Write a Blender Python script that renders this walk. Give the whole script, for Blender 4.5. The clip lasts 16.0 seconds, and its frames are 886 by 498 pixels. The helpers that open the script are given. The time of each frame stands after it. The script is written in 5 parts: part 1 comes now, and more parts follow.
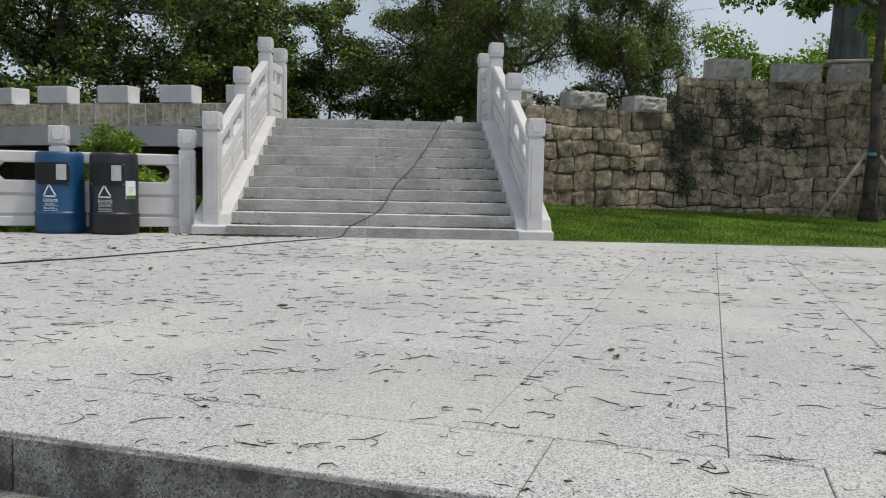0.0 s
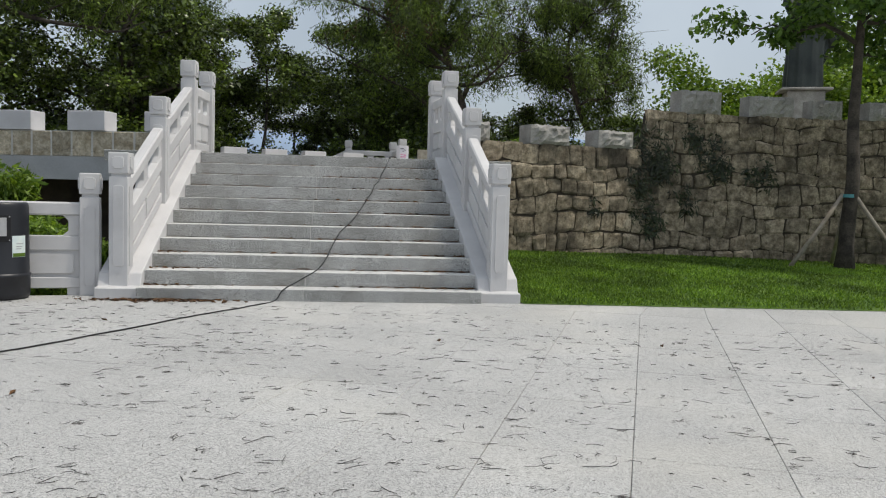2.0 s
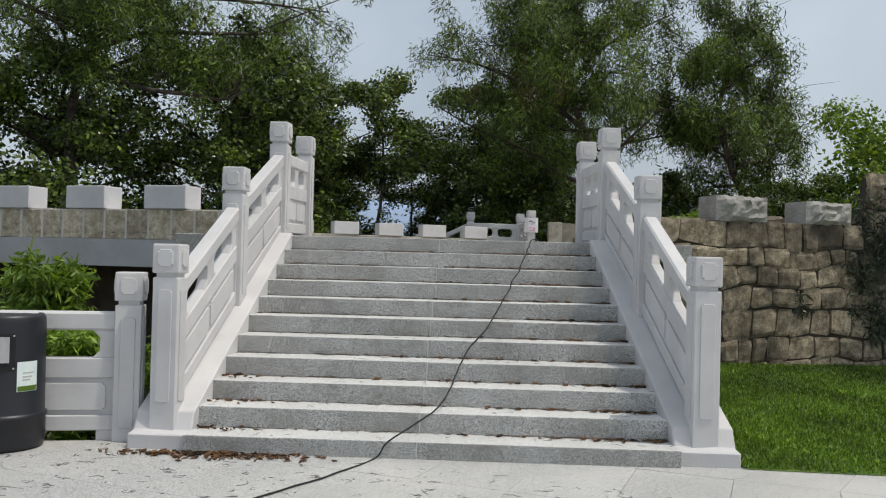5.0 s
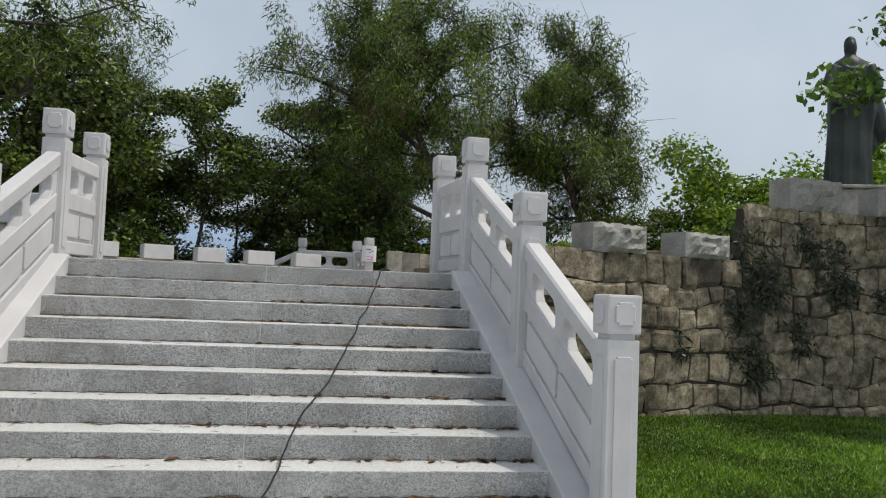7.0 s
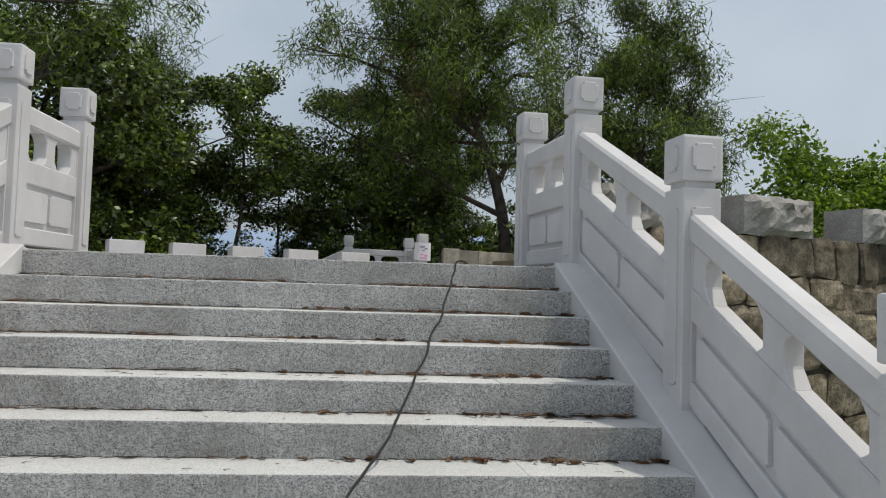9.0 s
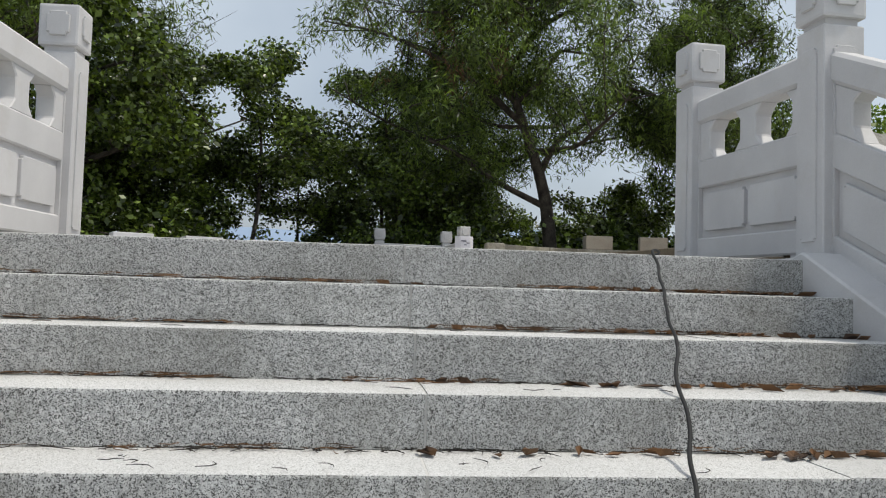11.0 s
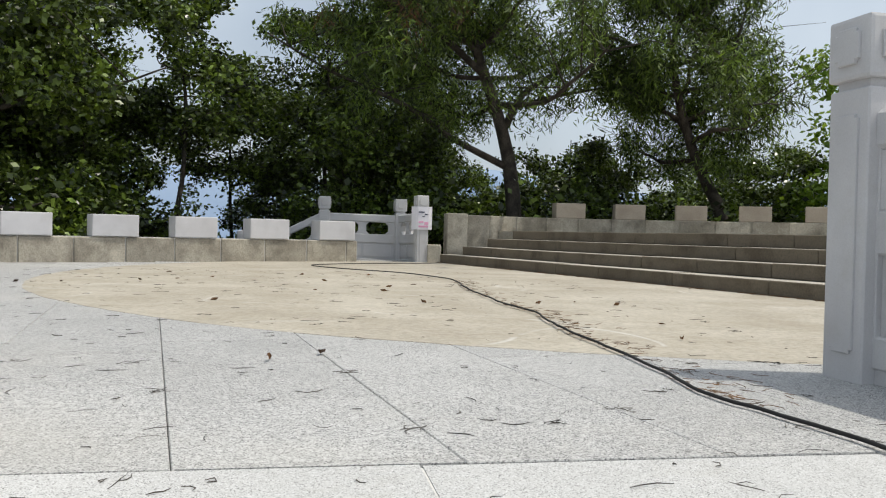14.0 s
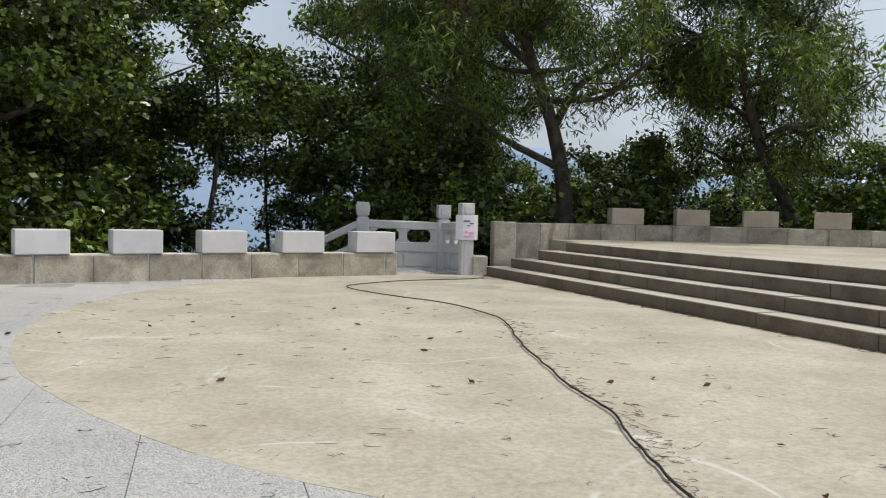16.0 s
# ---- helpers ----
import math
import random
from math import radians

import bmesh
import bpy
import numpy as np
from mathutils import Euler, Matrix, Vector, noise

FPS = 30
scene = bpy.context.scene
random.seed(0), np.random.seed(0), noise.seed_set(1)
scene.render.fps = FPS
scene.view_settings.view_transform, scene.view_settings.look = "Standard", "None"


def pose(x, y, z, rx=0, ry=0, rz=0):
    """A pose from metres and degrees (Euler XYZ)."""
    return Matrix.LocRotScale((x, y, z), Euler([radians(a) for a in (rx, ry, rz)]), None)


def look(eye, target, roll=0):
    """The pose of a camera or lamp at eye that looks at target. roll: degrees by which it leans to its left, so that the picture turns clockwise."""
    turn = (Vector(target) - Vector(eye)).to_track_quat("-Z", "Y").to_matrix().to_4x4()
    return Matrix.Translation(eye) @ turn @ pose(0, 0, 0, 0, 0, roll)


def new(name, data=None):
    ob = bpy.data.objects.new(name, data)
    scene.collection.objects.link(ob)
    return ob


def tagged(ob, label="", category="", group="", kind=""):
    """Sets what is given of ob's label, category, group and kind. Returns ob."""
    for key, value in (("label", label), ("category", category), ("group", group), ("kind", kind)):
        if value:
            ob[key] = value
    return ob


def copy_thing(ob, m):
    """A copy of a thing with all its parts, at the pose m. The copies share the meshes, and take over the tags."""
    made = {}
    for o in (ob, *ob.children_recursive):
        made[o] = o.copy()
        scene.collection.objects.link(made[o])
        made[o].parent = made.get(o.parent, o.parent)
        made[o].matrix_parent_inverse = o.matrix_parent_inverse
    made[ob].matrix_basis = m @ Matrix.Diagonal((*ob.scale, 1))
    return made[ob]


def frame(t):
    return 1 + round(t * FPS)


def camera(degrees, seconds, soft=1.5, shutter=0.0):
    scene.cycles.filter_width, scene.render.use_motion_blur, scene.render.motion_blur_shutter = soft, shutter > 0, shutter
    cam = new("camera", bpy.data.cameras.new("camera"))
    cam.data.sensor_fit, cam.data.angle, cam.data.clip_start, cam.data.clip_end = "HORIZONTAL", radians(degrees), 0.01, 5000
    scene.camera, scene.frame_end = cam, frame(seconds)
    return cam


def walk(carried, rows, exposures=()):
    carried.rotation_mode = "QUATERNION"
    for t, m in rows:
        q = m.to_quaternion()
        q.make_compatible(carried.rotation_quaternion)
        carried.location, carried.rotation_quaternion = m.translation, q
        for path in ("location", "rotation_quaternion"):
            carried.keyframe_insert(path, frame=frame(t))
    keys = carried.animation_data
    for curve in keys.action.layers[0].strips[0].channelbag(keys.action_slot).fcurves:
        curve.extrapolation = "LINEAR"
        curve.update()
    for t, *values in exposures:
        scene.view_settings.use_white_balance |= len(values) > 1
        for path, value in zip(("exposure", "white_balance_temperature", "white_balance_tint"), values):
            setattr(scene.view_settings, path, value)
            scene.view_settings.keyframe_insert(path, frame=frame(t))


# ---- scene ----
cam = camera(55.6, 16.0, soft=1.15)
PATH = [
    (0, (0.882, -10.008, 0.635), (0.94, -8.014, 0.485), 1.1),
    (0.5, (0.846, -9.648, 0.705), (0.922, -7.656, 0.543), 0.9),
    (1, (0.843, -9.38, 0.82), (1.052, -7.399, 0.642), 1.0),
    (1.5, (0.828, -8.96, 0.964), (1.062, -6.98, 0.796), 1.4),
    (2, (0.78, -8.614, 1.099), (0.984, -6.628, 0.976), 1.5),
    (2.5, (0.77, -8.202, 1.182), (0.893, -6.207, 1.109), 1.3),
    (3, (0.716, -7.789, 1.257), (0.596, -5.793, 1.215), 1.3),
    (5.5, (0.601, -5.461, 1.397), (0.566, -3.462, 1.449), 1.5),
    (6, (0.578, -5.054, 1.39), (0.676, -3.058, 1.47), 1.7),
    (6.5, (0.598, -4.524, 1.384), (0.714, -2.529, 1.472), 1.7),
    (7, (0.561, -4.198, 1.422), (0.883, -2.227, 1.534), 2.2),
    (7.5, (0.632, -3.613, 1.406), (1.011, -1.653, 1.523), 1.9),
    (8, (0.629, -3.128, 1.407), (1.003, -1.167, 1.534), 1.8),
    (8.5, (0.658, -2.593, 1.415), (1.02, -0.629, 1.534), 1.3),
    (9, (0.575, -2.078, 1.414), (0.788, -0.092, 1.528), 1.7),
    (9.5, (0.467, -1.568, 1.408), (0.621, 0.423, 1.522), 1.6),
    (12, (-0.075, 0.645, 1.556), (0.188, 2.626, 1.64), 1.7),
    (12.5, (-0.062, 0.954, 1.703), (0.25, 2.929, 1.758), 1.8),
    (13, (-0.058, 1.19, 1.822), (0.335, 3.151, 1.852), 1.8),
    (13.5, (-0.053, 1.49, 1.961), (0.346, 3.449, 1.958), 1.6),
    (14, (-0.023, 1.732, 2.095), (0.326, 3.701, 2.058), 1.3),
    (14.5, (0.049, 2.015, 2.218), (0.403, 3.982, 2.152), 1.3),
    (15, (0.061, 2.261, 2.333), (0.351, 4.238, 2.242), 1.3),
    (15.5, (0.047, 2.469, 2.436), (0.338, 4.445, 2.345), 1.4),
    (16, (0.092, 2.729, 2.583), (0.34, 4.712, 2.491), 1.3),
]
EXPOSURES = [(0.0, -0.32), (3.0, -0.34), (6.5, -0.30), (9.5, -0.38), (12.3, -0.08), (16.0, -0.16)]
walk(cam, [(t, look(eye, target, roll)) for t, eye, target, roll in PATH], EXPOSURES)

# ---- world, sun and exposure ----
SUN_DIR = Vector((0.40, -0.095, 0.912)).normalized()   # towards the sun
world = bpy.data.worlds.new("world")
scene.world = world
world.use_nodes = True
wn = world.node_tree
wbg = wn.nodes["Background"]
sky = wn.nodes.new("ShaderNodeTexSky")
sky.sky_type = 'NISHITA'
sky.sun_disc = False
sky.sun_elevation = math.asin(SUN_DIR.z)
sky.sun_rotation = math.atan2(SUN_DIR.x, SUN_DIR.y)
sky.air_density = 1.0
sky.dust_density = 4.5
sky.ozone_density = 1.0
# thin bright haze and soft cloud over the blue
wco = wn.nodes.new("ShaderNodeTexCoord")
wns = wn.nodes.new("ShaderNodeTexNoise")
wns.inputs["Scale"].default_value, wns.inputs["Detail"].default_value = 2.2, 5.0
wn.links.new(wco.outputs["Generated"], wns.inputs["Vector"])
wrp = wn.nodes.new("ShaderNodeValToRGB")
wrp.color_ramp.elements[0].position, wrp.color_ramp.elements[0].color = 0.35, (0.45, 0.45, 0.45, 1)
wrp.color_ramp.elements[1].position, wrp.color_ramp.elements[1].color = 0.65, (0.85, 0.85, 0.85, 1)
wn.links.new(wns.outputs["Fac"], wrp.inputs[0])
wmx = wn.nodes.new("ShaderNodeMix")
wmx.data_type = 'RGBA'
wmx.inputs[7].default_value = (5.55, 6.25, 6.9, 1)
wn.links.new(wrp.outputs[0], wmx.inputs[0])
wn.links.new(sky.outputs[0], wmx.inputs[6])
wn.links.new(wmx.outputs[2], wbg.inputs[0])
wbg.inputs[1].default_value = 0.14
sun = new("sun", bpy.data.lights.new("sun", 'SUN'))
sun.data.energy = 3.0
sun.data.angle = radians(0.9)
sun.data.color = (1.0, 0.95, 0.845)
sun.matrix_world = look((0, 0, 30), Vector((0, 0, 30)) - SUN_DIR)


# ---- materials ----
def nodes_of(name):
    m = bpy.data.materials.new(name)
    m.use_nodes = True
    t = m.node_tree
    return m, t, t.nodes["Principled BSDF"]


def link(t, a, b):
    t.links.new(a, b)


def noise_node(t, scale, detail=4.0, rough=0.55):
    n = t.nodes.new("ShaderNodeTexNoise")
    n.inputs["Scale"].default_value = scale
    n.inputs["Detail"].default_value = detail
    n.inputs["Roughness"].default_value = rough
    return n


def ramp(t, src, stops):
    r = t.nodes.new("ShaderNodeValToRGB")
    while len(r.color_ramp.elements) < len(stops):
        r.color_ramp.elements.new(0.5)
    for e, (p, c) in zip(r.color_ramp.elements, stops):
        e.position, e.color = p, (*c, 1.0)
    link(t, src, r.inputs[0])
    return r


def mixc(t, a, b, fac, mode='MIX'):
    m = t.nodes.new("ShaderNodeMix")
    m.data_type, m.blend_type = 'RGBA', mode
    for s, v in ((m.inputs[0], fac), (m.inputs[6], a), (m.inputs[7], b)):
        if hasattr(v, "is_linked"):
            link(t, v, s)
        elif isinstance(v, tuple):
            s.default_value = (*v, 1.0)
        else:
            s.default_value = v
    return m.outputs[2]


def coords(t, kind="Object"):
    # world-scale coordinates: position of the shading point
    g = t.nodes.new("ShaderNodeNewGeometry")
    return g.outputs["Position"]


def surface(name, low, high, patch=1.3, grain=60.0, grain_dark=0.0, rough=0.8, bump=0.15, speck=None, stain=None, vary=0.0, bump_scale=None, metal=0.0, blotch=(0.35, 0.65), streak=None):
    """Two-scale surface: broad patches low..high, fine grain, optional dark specks, stains and per-object variation."""
    m, t, b = nodes_of(name)
    p = coords(t)
    n1 = noise_node(t, patch, 5.0)
    link(t, p, n1.inputs["Vector"])
    col = ramp(t, n1.outputs["Fac"], [(blotch[0], low), (blotch[1], high)]).outputs[0]
    n2 = noise_node(t, grain, 7.0, 0.82)
    link(t, p, n2.inputs["Vector"])
    if grain_dark > 0:
        g = ramp(t, n2.outputs["Fac"], [(0.36, (1 - grain_dark,) * 3), (0.58, (1.0,) * 3)])
        col = mixc(t, col, g.outputs[0], 1.0, 'MULTIPLY')
    if speck:
        scale, amount, colour = speck
        v = t.nodes.new("ShaderNodeTexVoronoi")
        v.inputs["Scale"].default_value = scale
        link(t, p, v.inputs["Vector"])
        sep = t.nodes.new("ShaderNodeSeparateColor")
        link(t, v.outputs["Color"], sep.inputs[0])
        r = ramp(t, sep.outputs[0], [(amount, (1.0,) * 3), (amount + 0.1, (0.0,) * 3)])
        col = mixc(t, col, colour, r.outputs[0])
        r = ramp(t, sep.outputs[1], [(0.75, (0.0,) * 3), (0.95, (0.6,) * 3)])
        col = mixc(t, col, tuple(min(0.85, c * 1.35) for c in high), r.outputs[0])
    if stain:
        scale, lo, hi, colour, strength = stain
        s = noise_node(t, scale, 6.0, 0.65)
        link(t, p, s.inputs["Vector"])
        r = ramp(t, s.outputs["Fac"], [(lo, (0.0,) * 3), (hi, (strength,) * 3)])
        col = mixc(t, col, colour, r.outputs[0])
    if streak:
        # thin pale scuffs that wander over the floor, broken up by a broader noise
        s = noise_node(t, 0.55, 1.0, 0.4)
        link(t, p, s.inputs["Vector"])
        r = ramp(t, s.outputs["Fac"], [(0.488, (0.0,) * 3), (0.4925, (0.55,) * 3), (0.4945, (0.55,) * 3), (0.499, (0.0,) * 3)])
        k = noise_node(t, 1.7, 3.0)
        link(t, p, k.inputs["Vector"])
        r2 = ramp(t, k.outputs["Fac"], [(0.5, (0.0,) * 3), (0.6, (1.0,) * 3)])
        col = mixc(t, col, streak, mixc(t, r.outputs[0], r2.outputs[0], 1.0, 'MULTIPLY'))
    if vary > 0:
        o = t.nodes.new("ShaderNodeObjectInfo")
        r = ramp(t, o.outputs["Random"], [(0.0, (1 - vary,) * 3), (1.0, (1.0,) * 3)])
        col = mixc(t, col, r.outputs[0], 1.0, 'MULTIPLY')
    link(t, col, b.inputs["Base Color"])
    b.inputs["Roughness"].default_value = rough
    b.inputs["Metallic"].default_value = metal
    if bump > 0:
        bp = t.nodes.new("ShaderNodeBump")
        bp.inputs["Strength"].default_value = bump
        bp.inputs["Distance"].default_value = 0.01
        n3 = noise_node(t, bump_scale or grain, 4.0, 0.65)
        link(t, p, n3.inputs["Vector"])
        link(t, n3.outputs["Fac"], bp.inputs["Height"])
        link(t, bp.outputs[0], b.inputs["Normal"])
    return m


def leafy(name, dark, light, trans=0.35, gloss=0.45, spread=0.5):
    m, t, b = nodes_of(name)
    g = t.nodes.new("ShaderNodeNewGeometry")
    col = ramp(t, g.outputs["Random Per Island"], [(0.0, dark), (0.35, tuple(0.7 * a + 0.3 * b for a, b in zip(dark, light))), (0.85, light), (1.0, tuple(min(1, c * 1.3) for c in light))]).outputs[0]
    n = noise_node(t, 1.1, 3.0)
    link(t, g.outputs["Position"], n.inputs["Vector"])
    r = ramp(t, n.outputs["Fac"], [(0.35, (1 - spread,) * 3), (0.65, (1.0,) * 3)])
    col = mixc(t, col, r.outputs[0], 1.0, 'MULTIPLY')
    link(t, col, b.inputs["Base Color"])
    b.inputs["Roughness"].default_value = gloss
    tr = t.nodes.new("ShaderNodeBsdfTranslucent")
    link(t, mixc(t, col, (1.0, 1.0, 0.45), 1.0, 'MULTIPLY'), tr.inputs[0])
    mx = t.nodes.new("ShaderNodeMixShader")
    mx.inputs[0].default_value = trans
    link(t, b.outputs[0], mx.inputs[1])
    link(t, tr.outputs[0], mx.inputs[2])
    link(t, mx.outputs[0], t.nodes["Material Output"].inputs[0])
    return m


M_PAVE = surface("pale_granite_paving", (0.49, 0.485, 0.475), (0.585, 0.58, 0.568), patch=0.9, grain=60, grain_dark=0.46, rough=0.75, bump=0.22, speck=(300, 0.20, (0.12, 0.12, 0.12)), vary=0.09, stain=(0.5, 0.5, 0.75, (0.58, 0.56, 0.51), 0.5))
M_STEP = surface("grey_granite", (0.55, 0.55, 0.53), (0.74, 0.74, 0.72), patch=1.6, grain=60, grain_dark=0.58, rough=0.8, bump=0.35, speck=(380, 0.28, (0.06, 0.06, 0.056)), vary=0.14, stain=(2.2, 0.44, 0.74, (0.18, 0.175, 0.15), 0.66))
# paler copy of the step granite: wear, plus sunlight put into the colour
M_TREAD = surface("sunlit_worn_granite_tread", (0.57, 0.565, 0.55), (0.67, 0.665, 0.65), patch=1.6, grain=120, grain_dark=0.2, rough=0.75, bump=0.15, speck=(430, 0.12, (0.22, 0.22, 0.21)), vary=0.08, stain=(2.0, 0.58, 0.82, (0.40, 0.37, 0.31), 0.5))
M_KERB = surface("weathered_granite_kerb", (0.26, 0.255, 0.24), (0.42, 0.41, 0.39), patch=2.5, grain=60, grain_dark=0.5, rough=0.85, bump=0.4, speck=(210, 0.2, (0.10, 0.10, 0.10)), stain=(4.0, 0.40, 0.60, (0.045, 0.042, 0.032), 0.88))
M_WHITE = surface("white_granite", (0.55, 0.54, 0.545), (0.63, 0.62, 0.62), patch=2.2, grain=170, grain_dark=0.10, rough=0.7, bump=0.1, stain=(4.0, 0.56, 0.82, (0.44, 0.41, 0.36), 0.45), vary=0.07)
M_BLOCK = surface("white_painted_block", (0.58, 0.57, 0.585), (0.66, 0.65, 0.665), patch=3.0, grain=90, grain_dark=0.05, rough=0.8, bump=0.08, vary=0.06, stain=(2.6, 0.55, 0.8, (0.45, 0.43, 0.40), 0.5))
M_BAND = surface("rough_parapet_stone", (0.46, 0.385, 0.265), (0.84, 0.75, 0.585), patch=9.0, grain=30, grain_dark=0.5, rough=0.92, bump=0.6, bump_scale=40, vary=0.42, stain=(5.0, 0.54, 0.76, (0.2, 0.17, 0.125), 0.5))
M_CONC = surface("grey_concrete_beam", (0.38, 0.39, 0.40), (0.47, 0.48, 0.49), patch=1.2, grain=60, grain_dark=0.2, rough=0.85, bump=0.15, stain=(1.5, 0.5, 0.8, (0.24, 0.23, 0.21), 0.5))
M_RUBBLE = surface("rubble_stone", (0.21, 0.165, 0.105), (0.58, 0.485, 0.35), patch=9.0, grain=24, grain_dark=0.6, rough=0.94, bump=1.0, bump_scale=34, vary=0.38, stain=(0.9, 0.48, 0.64, (0.05, 0.042, 0.03), 0.82))
# dark wall joints; also the painted shade of the void under the terrace
M_JOINT_VOID = surface("dark_joint_and_void_shade", (0.035, 0.028, 0.02), (0.085, 0.068, 0.048), patch=3.0, grain=60, grain_dark=0.3, rough=0.95, bump=0.5)
M_ROCKCAP = surface("rock_faced_block", (0.30, 0.285, 0.26), (0.43, 0.415, 0.385), patch=4.0, grain=50, grain_dark=0.3, rough=0.9, bump=0.9, bump_scale=30, stain=(3.0, 0.5, 0.75, (0.16, 0.15, 0.13), 0.6))
M_TAN = surface("tan_cement_floor", (0.425, 0.38, 0.305), (0.54, 0.495, 0.412), patch=1.3, grain=30, grain_dark=0.34, rough=0.88, bump=0.14, bump_scale=70, stain=(2.2, 0.45, 0.75, (0.29, 0.245, 0.175), 0.5), streak=(0.68, 0.68, 0.66))
# tier risers: stained stone, with the shade of their side put into the colour
M_TIER = surface("shaded_tan_riser", (0.125, 0.10, 0.07), (0.27, 0.225, 0.165), patch=2.4, grain=60, grain_dark=0.35, rough=0.9, bump=0.4, stain=(2.4, 0.48, 0.72, (0.07, 0.058, 0.042), 0.75), vary=0.2)
M_TIERW = surface("tan_parapet", (0.39, 0.35, 0.28), (0.64, 0.585, 0.48), patch=2.2, grain=50, grain_dark=0.4, rough=0.92, bump=0.5, vary=0.26, stain=(2.6, 0.47, 0.68, (0.125, 0.108, 0.082), 0.68))
M_SOIL = surface("lawn_soil", (0.06, 0.12, 0.018), (0.12, 0.20, 0.03), patch=2.0, grain=60, grain_dark=0.3, rough=1.0, bump=0.5)
M_GROUND = surface("wooded_ground", (0.05, 0.055, 0.03), (0.11, 0.10, 0.06), patch=0.6, grain=20, grain_dark=0.3, rough=1.0, bump=0.5)
M_ROAD = surface("pale_concrete_ground", (0.44, 0.43, 0.41), (0.54, 0.53, 0.51), patch=1.0, grain=90, grain_dark=0.15, rough=0.85, bump=0.2)
M_BARK = surface("grey_brown_bark", (0.03, 0.025, 0.02), (0.10, 0.082, 0.066), patch=5.0, grain=40, grain_dark=0.4, rough=0.95, bump=1.0, bump_scale=25)
# near-black tones and strong clump noise put crown shade into these three colours
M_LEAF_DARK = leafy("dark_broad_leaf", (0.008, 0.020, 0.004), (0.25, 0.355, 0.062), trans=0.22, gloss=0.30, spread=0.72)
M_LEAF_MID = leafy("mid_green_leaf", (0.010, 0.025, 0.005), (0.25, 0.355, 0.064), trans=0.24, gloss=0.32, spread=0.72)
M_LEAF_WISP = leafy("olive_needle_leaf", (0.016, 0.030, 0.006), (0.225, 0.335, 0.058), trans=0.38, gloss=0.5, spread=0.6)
M_LEAF_BRIGHT = leafy("bright_green_leaf", (0.09, 0.18, 0.022), (0.31, 0.45, 0.065), trans=0.45, spread=0.35)
M_LEAF_YOUNG = leafy("fresh_green_leaf", (0.045, 0.10, 0.016), (0.16, 0.28, 0.045), trans=0.4, spread=0.4)
M_GRASS = leafy("lawn_grass", (0.08, 0.17, 0.016), (0.28, 0.445, 0.048), trans=0.35, gloss=0.6, spread=0.6)
M_BRONZE = surface("dark_green_bronze", (0.018, 0.026, 0.025), (0.05, 0.06, 0.055), patch=1.5, grain=30, grain_dark=0.2, rough=0.55, bump=0.25, metal=0.35)
M_TWIG = surface("dry_needle", (0.012, 0.010, 0.008), (0.05, 0.042, 0.034), patch=2.5, grain=40, rough=0.9, bump=0.0)
M_DRY = surface("brown_dry_leaf", (0.035, 0.018, 0.009), (0.20, 0.10, 0.04), patch=6.0, grain=80, rough=0.8, bump=0.1)
M_TWIGL = surface("grey_dry_needle", (0.03, 0.026, 0.02), (0.11, 0.095, 0.075), patch=2.5, grain=40, rough=0.9, bump=0.0)
M_CABLE = surface("black_rubber_cable", (0.008, 0.008, 0.008), (0.018, 0.018, 0.018), patch=8, grain=100, rough=0.8, bump=0.05)
M_JOINT = surface("pale_mortar", (0.55, 0.54, 0.51), (0.68, 0.66, 0.63), patch=4, grain=90, grain_dark=0.15, rough=0.95, bump=0.2)
M_PINE = surface("rusty_needle", (0.035, 0.020, 0.010), (0.21, 0.11, 0.048), patch=14.0, grain=60, rough=0.9, bump=0.0)
M_TANBLOCK = surface("tan_block", (0.40, 0.335, 0.265), (0.50, 0.43, 0.35), patch=3.0, grain=70, grain_dark=0.2, rough=0.9, bump=0.3, stain=(3.0, 0.55, 0.8, (0.2, 0.17, 0.13), 0.6))
# tier tops: worn stone, made paler for the sun that falls on them
M_TIERTOP = surface("sunlit_worn_tan_tread", (0.42, 0.385, 0.32), (0.52, 0.48, 0.41), patch=1.5, grain=80, grain_dark=0.15, rough=0.85, bump=0.15, stain=(1.5, 0.58, 0.8, (0.28, 0.24, 0.18), 0.5))
M_GAP = surface("joint_grit", (0.24, 0.235, 0.22), (0.34, 0.33, 0.315), patch=4, grain=120, rough=0.95, bump=0.1)
M_HILL = surface("haze_blue_hill", (0.20, 0.28, 0.40), (0.26, 0.34, 0.46), patch=0.01, grain=0.05, rough=1.0, bump=0.0)


# ---- mesh helpers ----
def thing(name, label, category, m=None, group="", kind=""):
    ob = new(name)
    if m is not None:
        ob.matrix_world = m
    return tagged(ob, label, category, group, kind)


def mesh_from(name, verts, faces, material, smooth=False):
    me = bpy.data.meshes.new(name)
    me.from_pydata([tuple(v) for v in verts], [], [tuple(f) for f in faces])
    me.materials.append(material)
    if smooth:
        me.polygons.foreach_set("use_smooth", [True] * len(me.polygons))
    me.update()
    return me


def part(name, bm, material, parent=None, label="", smooth=False):
    """Links a bmesh as one mesh object under parent."""
    bmesh.ops.recalc_face_normals(bm, faces=bm.faces)
    me = bpy.data.meshes.new(name)
    bm.to_mesh(me)
    bm.free()
    me.materials.append(material)
    if smooth:
        me.polygons.foreach_set("use_smooth", [True] * len(me.polygons))
    ob = new(name, me)
    ob.parent = parent
    return tagged(ob, label)


def piece(name, me, parent, m=None):
    ob = new(name, me)
    ob.parent = parent
    if m is not None:
        ob.matrix_local = m
    return ob


